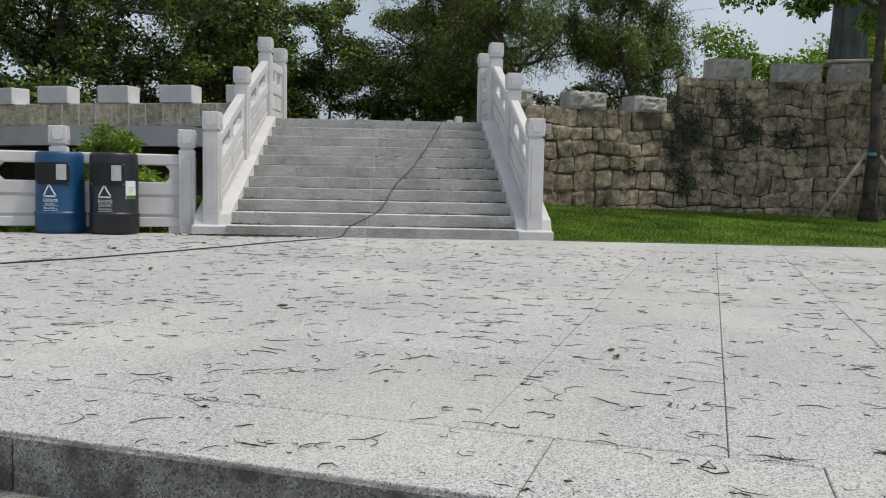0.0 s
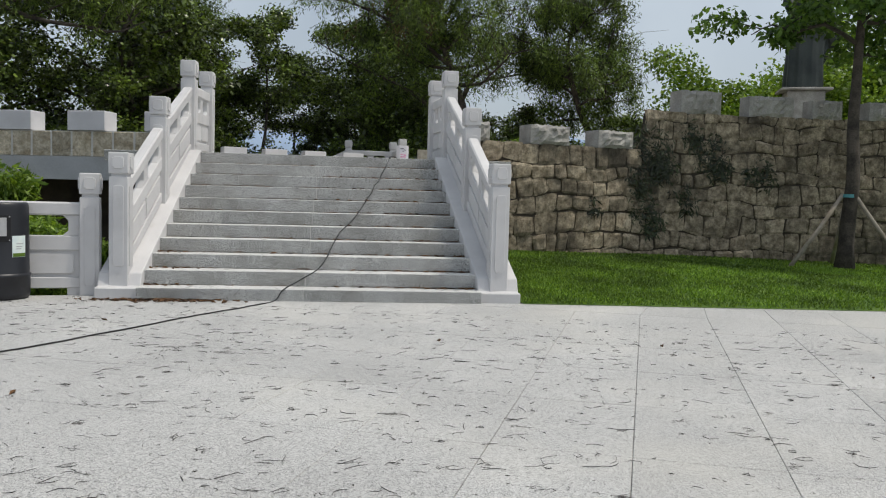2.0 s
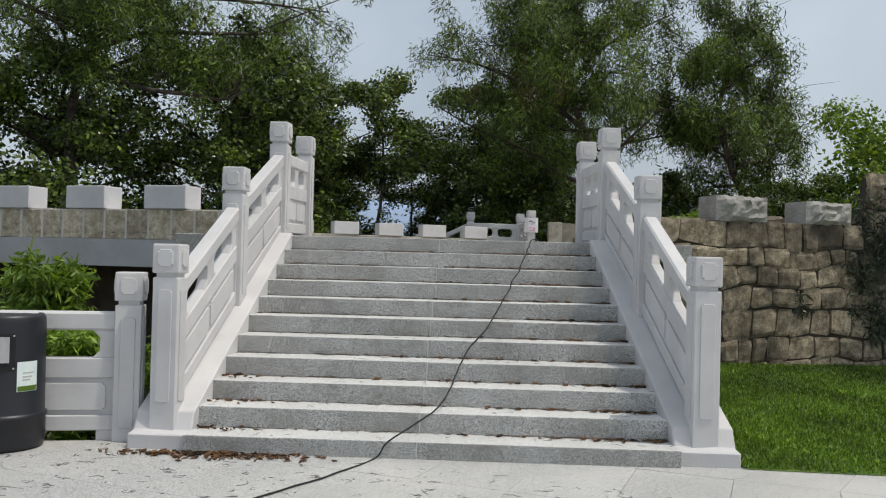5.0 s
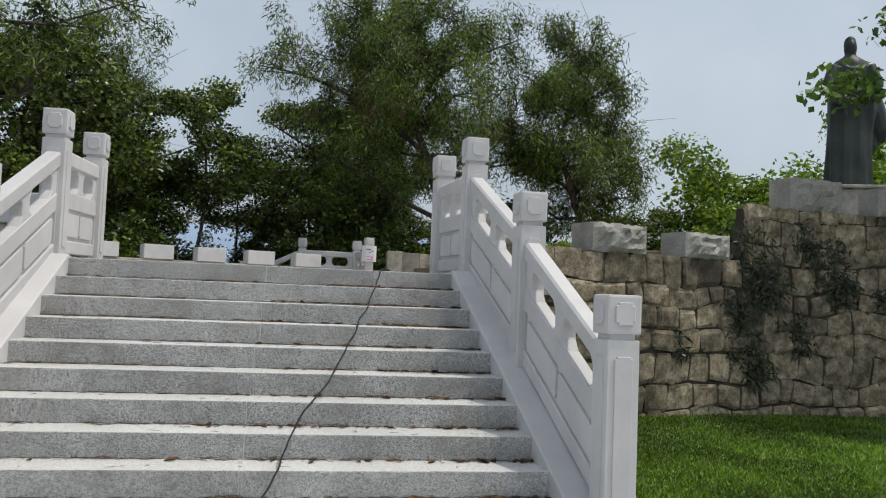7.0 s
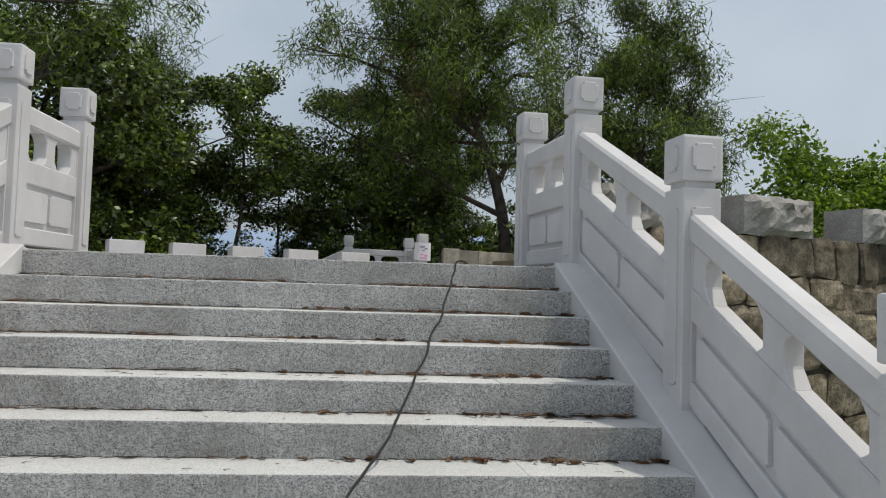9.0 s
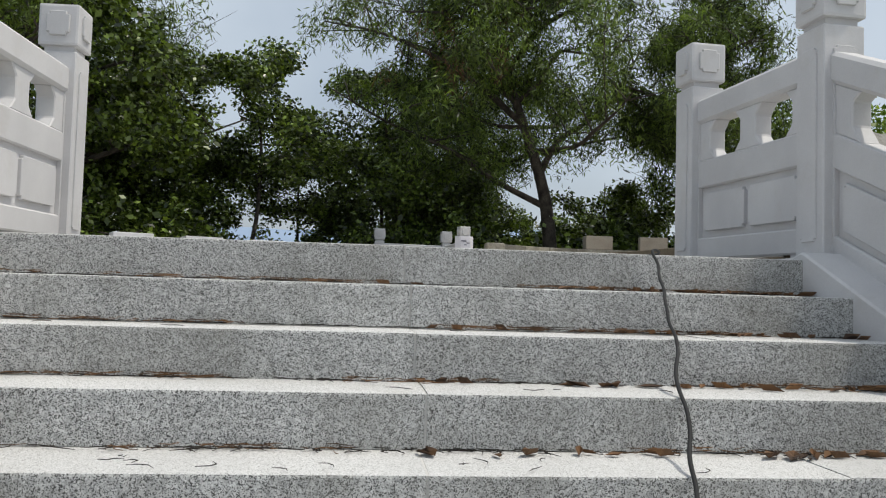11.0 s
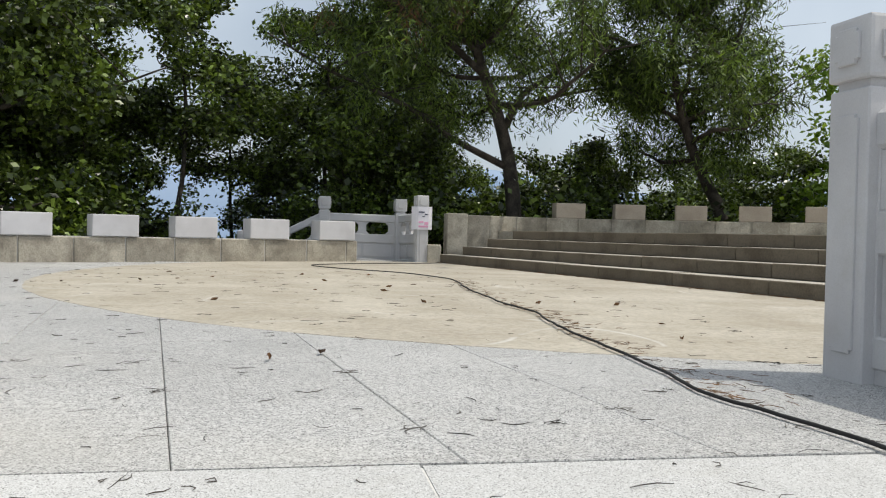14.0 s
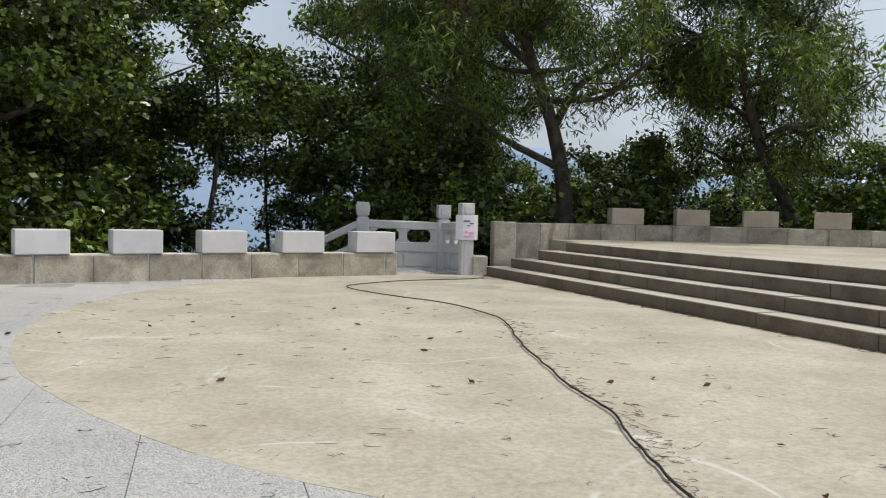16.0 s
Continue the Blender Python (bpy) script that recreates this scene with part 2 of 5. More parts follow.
def box(bm, x0, x1, y0, y1, z0, z1, bevel=0.0, segments=1):
    vs = [bm.verts.new(p) for p in ((x0, y0, z0), (x1, y0, z0), (x1, y1, z0), (x0, y1, z0), (x0, y0, z1), (x1, y0, z1), (x1, y1, z1), (x0, y1, z1))]
    fs = [bm.faces.new([vs[i] for i in f]) for f in ((3, 2, 1, 0), (4, 5, 6, 7), (0, 1, 5, 4), (1, 2, 6, 5), (2, 3, 7, 6), (3, 0, 4, 7))]
    if bevel > 0:
        edges = list({e for f in fs for e in f.edges})
        bmesh.ops.bevel(bm, geom=edges, offset=bevel, segments=segments, affect='EDGES', profile=0.6)
    return vs


def prism(bm, outline, to3d, w0, w1, bevel=0.0):
    """Extrudes a flat outline of (s, h) between the depths w0 and w1; to3d(s, h, w) gives the place."""
    a = [bm.verts.new(to3d(s, h, w0)) for s, h in outline]
    b = [bm.verts.new(to3d(s, h, w1)) for s, h in outline]
    n = len(outline)
    fs = [bm.faces.new(a[::-1]), bm.faces.new(b)]
    for i in range(n):
        fs.append(bm.faces.new((a[i], a[(i + 1) % n], b[(i + 1) % n], b[i])))
    bmesh.ops.recalc_face_normals(bm, faces=fs)
    if bevel > 0:
        edges = list({e for f in fs for e in f.edges})
        bmesh.ops.bevel(bm, geom=edges, offset=bevel, segments=1, affect='EDGES')


def tube(points, radii, sides=6, cap=True):
    """Verts and faces of a tapered tube along points."""
    pts = [Vector(p) for p in points]
    verts, faces = [], []
    prev = None
    for i, p in enumerate(pts):
        d = (pts[min(i + 1, len(pts) - 1)] - pts[max(i - 1, 0)]).normalized()
        if prev is None:
            u = d.cross(Vector((0.31, 0.83, 0.45))).normalized()
        else:
            u = (prev - d * prev.dot(d)).normalized()
        prev = u
        v = d.cross(u)
        for k in range(sides):
            a = 2 * math.pi * k / sides
            verts.append(p + (u * math.cos(a) + v * math.sin(a)) * radii[i])
    for i in range(len(pts) - 1):
        for k in range(sides):
            k2 = (k + 1) % sides
            faces.append((i * sides + k, i * sides + k2, (i + 1) * sides + k2, (i + 1) * sides + k))
    if cap:
        faces.append(tuple(range(sides))[::-1])
        faces.append(tuple((len(pts) - 1) * sides + k for k in range(sides)))
    return verts, faces


def join(parts):
    verts, faces = [], []
    for v, f in parts:
        o = len(verts)
        verts += v
        faces += [tuple(i + o for i in q) for q in f]
    return verts, faces


def spline(points, n):
    """A smooth line of n places through the points (Catmull-Rom)."""
    p = [Vector(q) for q in points]
    p = [2 * p[0] - p[1]] + p + [2 * p[-1] - p[-2]]
    out, segs = [], len(p) - 3
    for i in range(n):
        u = i / (n - 1) * segs
        k = min(int(u), segs - 1)
        f = u - k
        a, b, c, d = p[k:k + 4]
        out.append(0.5 * ((2 * b) + (c - a) * f + (2 * a - 5 * b + 4 * c - d) * f * f + (3 * b - a - 3 * c + d) * f ** 3))
    return out


def even(points, step):
    """Places an even distance apart along a line, each with its direction."""
    out, left = [], 0.0
    for a, b in zip(points, points[1:]):
        d = (b - a).length
        while left < d:
            out.append((a.lerp(b, left / d), (b - a).normalized()))
            left += step
        left -= d
    return out


# ---- plan ----
LAND = 1.62                      # height of the upper terrace over the plaza
RISER, FIRST, TREAD, STEPS = 0.15, 0.12, 0.305, 11


def step_z(k):
    return FIRST + RISER * (k - 1)


def step_y(k):
    return TREAD * (k - 1)


def inner_left(y):
    return -1.405 + 0.021 * y


def inner_right(y):
    return 2.075 - 0.080 * y


# ---- ground, plaza, road steps ----
def flat(name, outline, z, material, label, category, thick=0.0):
    bm = bmesh.new()
    if thick:
        prism(bm, outline, lambda s, h, w: (s, h, w), z - thick, z)
    else:
        bm.faces.new([bm.verts.new((x, y, z)) for x, y in outline])
    return tagged(part(name, bm, material), label, category, kind="structure")


bm = bmesh.new()
# the hillside falls away beyond the terrace
strips = [[bm.verts.new((x, y, z)) for x in (-900, 900)] for y, z in ((-900, -0.47), (26.5, -0.47), (60, -9.0), (230, -65.0), (900, -66.0))]
for low_edge, high_edge in zip(strips, strips[1:]):
    bm.faces.new((low_edge[0], low_edge[1], high_edge[1], high_edge[0]))
tagged(part("ground", bm, M_GROUND), "brown and green wooded earth reaching far off", "ground", kind="structure")

PU, PV = Vector((0.9436, -0.331)), Vector((0.331, 0.9436))     # the plaza's paving runs askew to the stairs


def plaza_at(u, v):
    return PU.x * u + PV.x * v, PU.y * u + PV.y * v


EDGE = -7.51
for i, (z, back, deep) in enumerate(((-0.15, 0.0, 0.36), (-0.30, 0.36, 0.36), (-0.45, 0.72, 22.0))):
    a, b = EDGE - back, EDGE - back - deep
    if i < 2:
        steps_thing = thing("road_step", "low weathered granite step down from the plaza", "step", kind="structure")
        for n in range(20):
            u0 = -8.0 + n * 1.15
            bm = bmesh.new()
            pts = [plaza_at(u0 + 0.003, b), plaza_at(u0 + 1.147, b), plaza_at(u0 + 1.147, a + 0.1), plaza_at(u0 + 0.003, a + 0.1)]
            prism(bm, pts, lambda s, h, w: (s, h, w), z - 0.15, z, bevel=0.006)
            part("step_slab", bm, M_KERB, steps_thing)
    else:
        flat("road", [plaza_at(-40, b), plaza_at(40, b), plaza_at(40, a + 0.1), plaza_at(-40, a + 0.1)], z, M_ROAD, "pale concrete ground before the plaza", "road", thick=0.15)

# plaza bed under the paving: its back edge runs along the stairs and the lawn
RAIL_DIR = Vector((-1.40, -0.30)).normalized()
RAIL_START = Vector((-1.86, 0.36))


def rail_at(s, off=0.0):
    p = RAIL_START + RAIL_DIR * s + Vector((-RAIL_DIR.y, RAIL_DIR.x)) * off
    return p.x, p.y


def lawn_edge(x):
    return 0.06 - 0.06 * (x - 2.5)


def back_edge(x):
    if x < -1.83:
        return 0.34 + (x + 1.86) * (0.30 / 1.40)
    if x < 2.51:
        return 0.30
    return lawn_edge(x)


kerb_l, kerb_r = plaza_at(-14.5, EDGE + 0.02), plaza_at(24.0, EDGE + 0.02)
flat("plaza_bed", [(-17.0, back_edge(-17.0)), kerb_l, kerb_r, (20.2, back_edge(20.2)), (2.51, 0.05), (2.51, 0.3), (-1.83, 0.3), (-1.83, 0.34)], -0.012, M_GAP, "grey grit bed in the joints of the plaza paving", "ground", thick=0.4)

# ---- stairs ----
stairs = thing("stairs", "wide pale grey granite staircase of eleven steps", "stairs", kind="structure")
rs = random.Random(4)
for k in range(1, STEPS + 1):
    y0, z1 = step_y(k), step_z(k)
    y1 = y0 + TREAD + 0.03 if k < STEPS else 3.43
    joint = 0.25 + rs.uniform(-0.01, 0.01)
    cuts = [inner_left(y0) - 0.004, joint - rs.uniform(0.95, 1.2), joint, joint + rs.uniform(0.85, 1.1), inner_right(y0) + 0.004]
    if k == STEPS:
        cuts = [-2.6, -1.3] + cuts[1:4] + [1.85, 2.9]
    bm = bmesh.new()
    box(bm, joint - 0.005, joint + 0.005, y0 + 0.004, y1 - 0.02, z1 - RISER, z1 - 0.0025)
    part("mortar_joint", bm, M_JOINT, stairs)
    for a, b in zip(cuts, cuts[1:]):
        bm = bmesh.new()
        z0 = z1 - RISER - (0.0 if k > 1 else 0.1)
        box(bm, a + (0.0035 if a == joint else 0.0003), b - (0.0035 if b == joint else 0.0003), y0 + rs.uniform(-0.002, 0.002), y1, z0 + 0.001, z1 + rs.uniform(-0.0015, 0.0015))
        bmesh.ops.bevel(bm, geom=[e for e in bm.edges if abs(e.verts[0].co.x - e.verts[1].co.x) > 0.05 and e.verts[0].co.z > z1 - 0.05], offset=0.008, segments=2, affect='EDGES', profile=0.6)
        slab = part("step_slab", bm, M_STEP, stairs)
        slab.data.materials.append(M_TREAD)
        # up-facing faces take the paler copy that carries the sun on the treads
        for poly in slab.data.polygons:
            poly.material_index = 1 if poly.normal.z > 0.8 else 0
bm = bmesh.new()
prism(bm, [(0.14, -0.4), (0.14, -0.08), (3.10, LAND - 0.30), (3.3, LAND - 0.2), (3.3, -0.4)], lambda s, h, w: (w, s, h), -1.38, 1.83)
part("stair_core", bm, M_ROAD, stairs)


def curb(side):
    """The sloped stone string beside the steps, flat at its foot."""
    bm = bmesh.new()
    cross = []
    for y, zz in ((0.05, 0.105), (0.15, 0.115), (0.21, 0.245), (3.06, 1.652), (3.13, LAND + 0.010), (3.43, LAND + 0.008)):
        if side < 0:
            a, b = -1.83 + 0.025 * y, inner_left(y)
        else:
            a, b = inner_right(y), 2.508 - 0.085 * y
        cross.append([bm.verts.new(p) for p in ((a, y, -0.4), (b, y, -0.4), (b, y, zz), (a, y, zz))])
    for p, q in zip(cross, cross[1:]):
        for i in range(4):
            bm.faces.new((p[i], p[(i + 1) % 4], q[(i + 1) % 4], q[i]))
    bm.faces.new(cross[0][::-1])
    bm.faces.new(cross[-1])
    bmesh.ops.bevel(bm, geom=list(bm.edges), offset=0.008, segments=1, affect='EDGES')
    return part("stair_string", bm, M_WHITE, stairs, "pale granite sloped stair string")


curb(-1)
curb(1)


# ---- balustrade ----
def cross_notched(w, h, c):
    """A rectangle with stepped corners, the carved motif of the posts and panels."""
    w, h = w / 2, h / 2
    return [(-w + c, -h), (w - c, -h), (w - c, -h + c), (w, -h + c), (w, h - c), (w - c, h - c), (w - c, h), (-w + c, h), (-w + c, h - c), (-w, h - c), (-w, -h + c), (-w + c, -h + c)]


def balustrade_post(height=1.25, below=0.3, size=0.19, group="balustrade posts"):
    """A square post with a carved cube cap; its foot is at the origin."""
    p = thing("balustrade_post", "square white granite balustrade post with a carved cube cap", "balustrade post", group=group)
    h = size / 2
    cap_z = height - 0.215
    bm = bmesh.new()
    box(bm, -h, h, -h, h, -below, cap_z - 0.03, bevel=0.006)
    part("shaft", bm, M_WHITE, p)
    bm = bmesh.new()
    box(bm, -h + 0.02, h - 0.02, -h + 0.02, h - 0.02, cap_z - 0.032, cap_z + 0.003)
    part("neck", bm, M_WHITE, p)
    bm = bmesh.new()
    g = h + 0.006
    v = box(bm, -g, g, -g, g, cap_z, height, bevel=0.014, segments=2)
    part("cap", bm, M_WHITE, p)
    for q in range(4):
        turn = Matrix.Rotation(q * math.pi / 2, 3, 'Z')
        bm = bmesh.new()
        prism(bm, cross_notched(0.115, 0.125, 0.016), lambda s, hh, w: turn @ Vector((s, -w, cap_z + 0.112 + hh)), g - 0.003, g + 0.013, bevel=0.003)
        part("cap_motif", bm, M_WHITE, p)
        bm = bmesh.new()
        prism(bm, cross_notched(0.105, cap_z - 0.22, 0.012), lambda s, hh, w: turn @ Vector((s, -w, 0.5 * cap_z - 0.01 + hh)), h - 0.003, h + 0.009, bevel=0.002)
        part("shaft_panel", bm, M_WHITE, p)
    return p


def balustrade_panel(start, end, group="balustrade panels"):
    """A pierced stone panel between two posts: start and end are its foot corners, at the posts' faces."""
    a, b = Vector(start), Vector(end)
    flat_d = Vector((b.x - a.x, b.y - a.y, 0))
    length = flat_d.length
    d, n = flat_d.normalized(), Vector((-flat_d.y, flat_d.x, 0)).normalized()
    slope = (b.z - a.z) / length

    def at(s, h, w):
        q = a + d * s + n * w
        return (q.x - a.x, q.y - a.y, q.z - a.z + slope * s + h)

    label = "pierced white granite balustrade panel" + (" sloping with the stairs" if abs(slope) > 0.1 else " between two posts")
    p = thing("stone_railing", label, "balustrade", Matrix.Translation(a), group)
    e = 0.03                     # its ends run into the posts
    rail_h0, rail_h1, open_h0 = 0.815, 0.95, 0.61
    bm = bmesh.new()
    rl = [(-e, rail_h0), (length + e, rail_h0), (length + e, rail_h1), (-e, rail_h1)]
    prism(bm, rl, at, -0.062, 0.062, bevel=0.016)
    part("handrail", bm, M_WHITE, p)
    # piers between the openings
    c = 0.055
    ow = (length - 0.36) / 2
    o1, o2 = (0.11, 0.11 + ow), (length - 0.11 - ow, length - 0.11)
    h0, h1 = open_h0 - 0.002, rail_h0 + 0.002
    bm = bmesh.new()
    prism(bm, [(-e, h0), (o1[0] + c, h0), (o1[0], h0 + c), (o1[0], h1 - c), (o1[0] + c, h1), (-e, h1)], at, -0.045, 0.045, bevel=0.006)
    part("pier", bm, M_WHITE, p)
    bm = bmesh.new()
    prism(bm, [(o1[1] - c, h0), (o2[0] + c, h0), (o2[0], h0 + c), (o2[0], h1 - c), (o2[0] + c, h1), (o1[1] - c, h1), (o1[1], h1 - c), (o1[1], h0 + c)], at, -0.045, 0.045, bevel=0.006)
    part("pier", bm, M_WHITE, p)
    bm = bmesh.new()
    prism(bm, [(o2[1] - c, h0), (length + e, h0), (length + e, h1), (o2[1] - c, h1), (o2[1], h1 - c), (o2[1], h0 + c)], at, -0.045, 0.045, bevel=0.006)
    part("pier", bm, M_WHITE, p)
    bm = bmesh.new()
    prism(bm, [(-e, 0.46), (length + e, 0.46), (length + e, open_h0), (-e, open_h0)], at, -0.052, 0.052, bevel=0.008)
    part("middle_rail", bm, M_WHITE, p)
    bm = bmesh.new()
    prism(bm, [(-e, 0.185), (length + e, 0.185), (length + e, 0.463), (-e, 0.463)], at, -0.028, 0.028)
    part("field", bm, M_WHITE, p)
    bm = bmesh.new()
    prism(bm, [(-e, 0.075), (length + e, 0.075), (length + e, 0.188), (-e, 0.188)], at, -0.052, 0.052, bevel=0.008)
    part("bottom_rail", bm, M_WHITE, p)
    rw = (length - 0.16) / 2
    for mid in (0.06 + rw / 2, length - 0.06 - rw / 2):
        for w0, w1 in ((-0.050, -0.025), (0.025, 0.050)):
            bm = bmesh.new()
            prism(bm, [(mid + s, 0.325 + h) for s, h in cross_notched(rw, 0.20, 0.016)], at, w0, w1, bevel=0.003)
            part("raised_panel", bm, M_WHITE, p)
    for s0 in (0.0, length - 0.12):
        bm = bmesh.new()
        prism(bm, [(s0, -0.05), (s0 + 0.12, -0.05), (s0 + 0.12, 0.08), (s0, 0.08)], at, -0.04, 0.04)
        part("foot", bm, M_WHITE, p)
    return p


master_post = balustrade_post()
POST_Y = (0.243, 1.710, 3.205, 4.352)           # middles of the posts up the stairs
POST_TOP = (1.466, 2.196, 2.853, 2.866)
first = True
post_at = {}
for side in (-1, 1):
    for y, top in zip(POST_Y, POST_TOP):
        x = -1.617 + 0.031 * (y - 0.243) if side < 0 else 2.275 - 0.0815 * (y - 0.243)
        m = pose(x, y, top - 1.25, 0, 0, -1.8 if side < 0 else 4.7)
        if first:
            master_post.matrix_world = m
            first = False
        else:
            copy_thing(master_post, m)
        post_at.setdefault(side, []).append(Vector((x, y, top - 1.25)))
for side in (-1, 1):
    for i, (a, b) in enumerate(zip(post_at[side], post_at[side][1:])):
        d = (b - a)
        u = Vector((d.x, d.y, 0)).normalized() * 0.095
        s = d.z / Vector((d.x, d.y, 0)).length
        drop = 0.02
        a2, b2 = a + u + Vector((0, 0, s * 0.095 - drop)), b - u - Vector((0, 0, s * 0.095 + drop))
        balustrade_panel(a2, b2)

# railing along the plaza's edge, left of the stairs
low_posts = []
for i, s in enumerate((0.09, 1.53, 2.97, 4.41, 5.85)):
    x, y = rail_at(s, 0.0)
    low_posts.append(Vector((x, y, 0.0)))
    copy_thing(master_post, pose(x, y, 0.0, 0, 0, math.degrees(math.atan2(RAIL_DIR.y, RAIL_DIR.x)) + 180))
for a, b in zip(low_posts, low_posts[1:]):
    u = (b - a).normalized() * 0.095
    balustrade_panel(a + u, b - u)


# ---- upper terrace ----
LEFT_LINE = spline([(-1.55, 4.32, 0), (-3.0, 4.60, 0), (-4.8, 5.08, 0), (-5.97, 5.40, 0), (-7.12, 6.12, 0), (-8.1, 6.95, 0), (-8.75, 8.3, 0), (-8.5, 10.0, 0), (-7.2, 11.4, 0), (-5.3, 12.42, 0), (-3.8, 13.1, 0), (-2.8, 13.58, 0), (-1.2, 14.28, 0), (0.9, 15.12, 0)], 150)
RIGHT_LINE = spline([(2.02, 3.35, 0), (3.2, 3.62, 0), (4.3, 4.0, 0), (5.16, 4.31, 0), (6.4, 4.6, 0), (7.8, 4.68, 0), (9.4, 4.6, 0), (11.5, 4.35, 0), (14.0, 3.9, 0)], 110)
floor_outline = [(p.x, p.y) for p in LEFT_LINE[::6]] + [(0.9, 15.1), (2.0, 15.4), (2.6, 15.4), (9.0, 14.2), (14, 12)] + [(p.x, p.y + 0.25) for p in RIGHT_LINE[::-8]] + [(1.9, 3.43), (-1.5, 3.43)]
flat("terrace_floor", floor_outline, LAND - 0.010, M_GAP, "grey joint bed under the terrace paving", "floor", thick=0.30)

# cement disc in the middle of the terrace
bm = bmesh.new()
disc = []
for i in range(360):
    a = 2 * math.pi * i / 360
    r = 5.94 + 0.03 * noise.noise(Vector((math.cos(a) * 3, math.sin(a) * 3, 0))) + 0.018 * noise.noise(Vector((math.cos(a) * 22, math.sin(a) * 22, 4)))
    x, y = 3.6 + r * math.cos(a), 10.4 + r * math.sin(a)
    disc.append((min(x, 7.5), min(y, 15.3)))
prism(bm, disc, lambda s, h, w: (s, h, w), LAND - 0.02, LAND + 0.0013)
tagged(part("cement_floor", bm, M_TAN), "worn tan cement floor of the round terrace", "floor", kind="structure")


def line_wall(line, z0, z1, thick, material, name, label, top=None):
    bm = bmesh.new()
    rows = []
    for i, p in enumerate(line):
        d = (line[min(i + 1, len(line) - 1)] - line[max(i - 1, 0)]).normalized()
        n = Vector((-d.y, d.x, 0)) * thick / 2
        t = top(i) if top else z1
        rows.append([bm.verts.new(q) for q in ((*(p - n).xy, z0), (*(p + n).xy, z0), (*(p + n).xy, t), (*(p - n).xy, t))])
    for a, b in zip(rows, rows[1:]):
        for i in range(4):
            bm.faces.new((a[i], a[(i + 1) % 4], b[(i + 1) % 4], b[i]))
    bm.faces.new(rows[0][::-1])
    bm.faces.new(rows[-1])
    return tagged(part(name, bm, material), label, "wall", kind="structure")


parapet = line_wall(LEFT_LINE, LAND - 0.05, LAND + 0.330, 0.27, M_JOINT, "wall_parapet", "low curved parapet of rough grey-brown stone blocks")
beam = line_wall(LEFT_LINE[:80], 1.22, 1.565, 0.33, M_CONC, "terrace_beam", "smooth grey concrete edge beam under the parapet")
# the open void's shade is put into a near-black wall here
void_line = [p + Vector((0.35, 1.2, 0)) for p in LEFT_LINE[:62]]
line_wall(void_line, -0.47, 1.25, 0.3, M_JOINT_VOID, "wall_undercroft", "near-black sheet painted as the shade under the raised terrace edge")
# facing stones of the parapet
rp = random.Random(8)
for side, stone_w in ((1, 0.33), (-1, 0.66)):
    for p, d in even(LEFT_LINE, stone_w):
        ang = math.degrees(math.atan2(d.y, d.x))
        left = (LEFT_LINE[-1] - p).length
        w = min(stone_w, left if left < 1.0 else 9.0) - (0.018 if side > 0 else 0.004)
        if w < 0.05:
            continue
        bm = bmesh.new()
        y0, y1 = (-0.15, -0.125) if side < 0 else (0.12, 0.143)
        box(bm, 0.006, w, y0 + rp.uniform(-0.004, 0.004), y1, -0.05, 0.325, bevel=0.012)
        ob = part("stone", bm, M_BAND if side > 0 else M_TIERW, parapet)
        ob.matrix_local = Matrix.Translation((p.x, p.y, LAND)) @ Matrix.Rotation(radians(ang), 4, 'Z')
bm = bmesh.new()
box(bm, -0.30, 0.30, -0.175, 0.175, 0.0, 0.295, bevel=0.012, segments=2)
me_merlon = bpy.data.meshes.new("merlon_block")
bm.to_mesh(me_merlon)
bm.free()
me_merlon.materials.append(M_BLOCK)


def merlon(m, mesh_data, label, group):
    ob = new("merlon", mesh_data)
    ob.matrix_world = m
    return tagged(ob, label, "parapet block", group)


run = even(LEFT_LINE, 0.01)
total = len(run) * 0.01
starts = [s for s in (total - 0.36 - 1.09 * i for i in range(22)) if s > total / 2] + [s for s in (0.52 + 1.2 * i for i in range(12)) if s < total / 2 - 0.9]
for s in starts:
    if s < 0.2:
        continue
    p, d = run[min(int(s / 0.01), len(run) - 1)]
    merlon(pose(p.x, p.y, LAND + 0.335, 0, 0, math.degrees(math.atan2(d.y, d.x))), me_merlon, "smooth white painted block on the stone parapet", "white parapet blocks")

# ---- tiered steps and far parapet of the terrace ----
TIER_H, TIER_D = 0.135, 0.30
T0, T1 = Vector((2.30, 15.15, 0)), Vector((4.75, 5.6, 0))
tdir = (T1 - T0).normalized()
tnor = Vector((-tdir.y, tdir.x, 0))            # away from the terrace, to the right
tlen = (T1 - T0).length
tiers = thing("tiered_steps", "four long tan stone steps rising along the terrace", "steps", kind="structure")
rt = random.Random(5)
for k in range(4):
    s = -0.05 + 0.28 * k
    while s < tlen:
        w = min(rt.uniform(0.9, 1.3), tlen - s + 0.01)
        o = T0 + tdir * (s + 0.003) + tnor * (TIER_D * k)
        bm = bmesh.new()
        deep = TIER_D + 0.05 if k < 3 else 0.5
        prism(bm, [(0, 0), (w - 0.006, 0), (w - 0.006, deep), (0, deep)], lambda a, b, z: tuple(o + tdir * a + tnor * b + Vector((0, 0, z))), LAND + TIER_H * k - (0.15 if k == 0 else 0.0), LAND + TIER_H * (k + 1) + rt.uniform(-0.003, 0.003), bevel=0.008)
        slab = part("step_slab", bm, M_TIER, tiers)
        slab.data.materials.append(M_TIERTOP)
        # light tops and dark risers: sun and shade painted by face direction
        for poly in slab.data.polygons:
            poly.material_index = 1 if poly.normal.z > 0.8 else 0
        s += w
UP = LAND + 4 * TIER_H
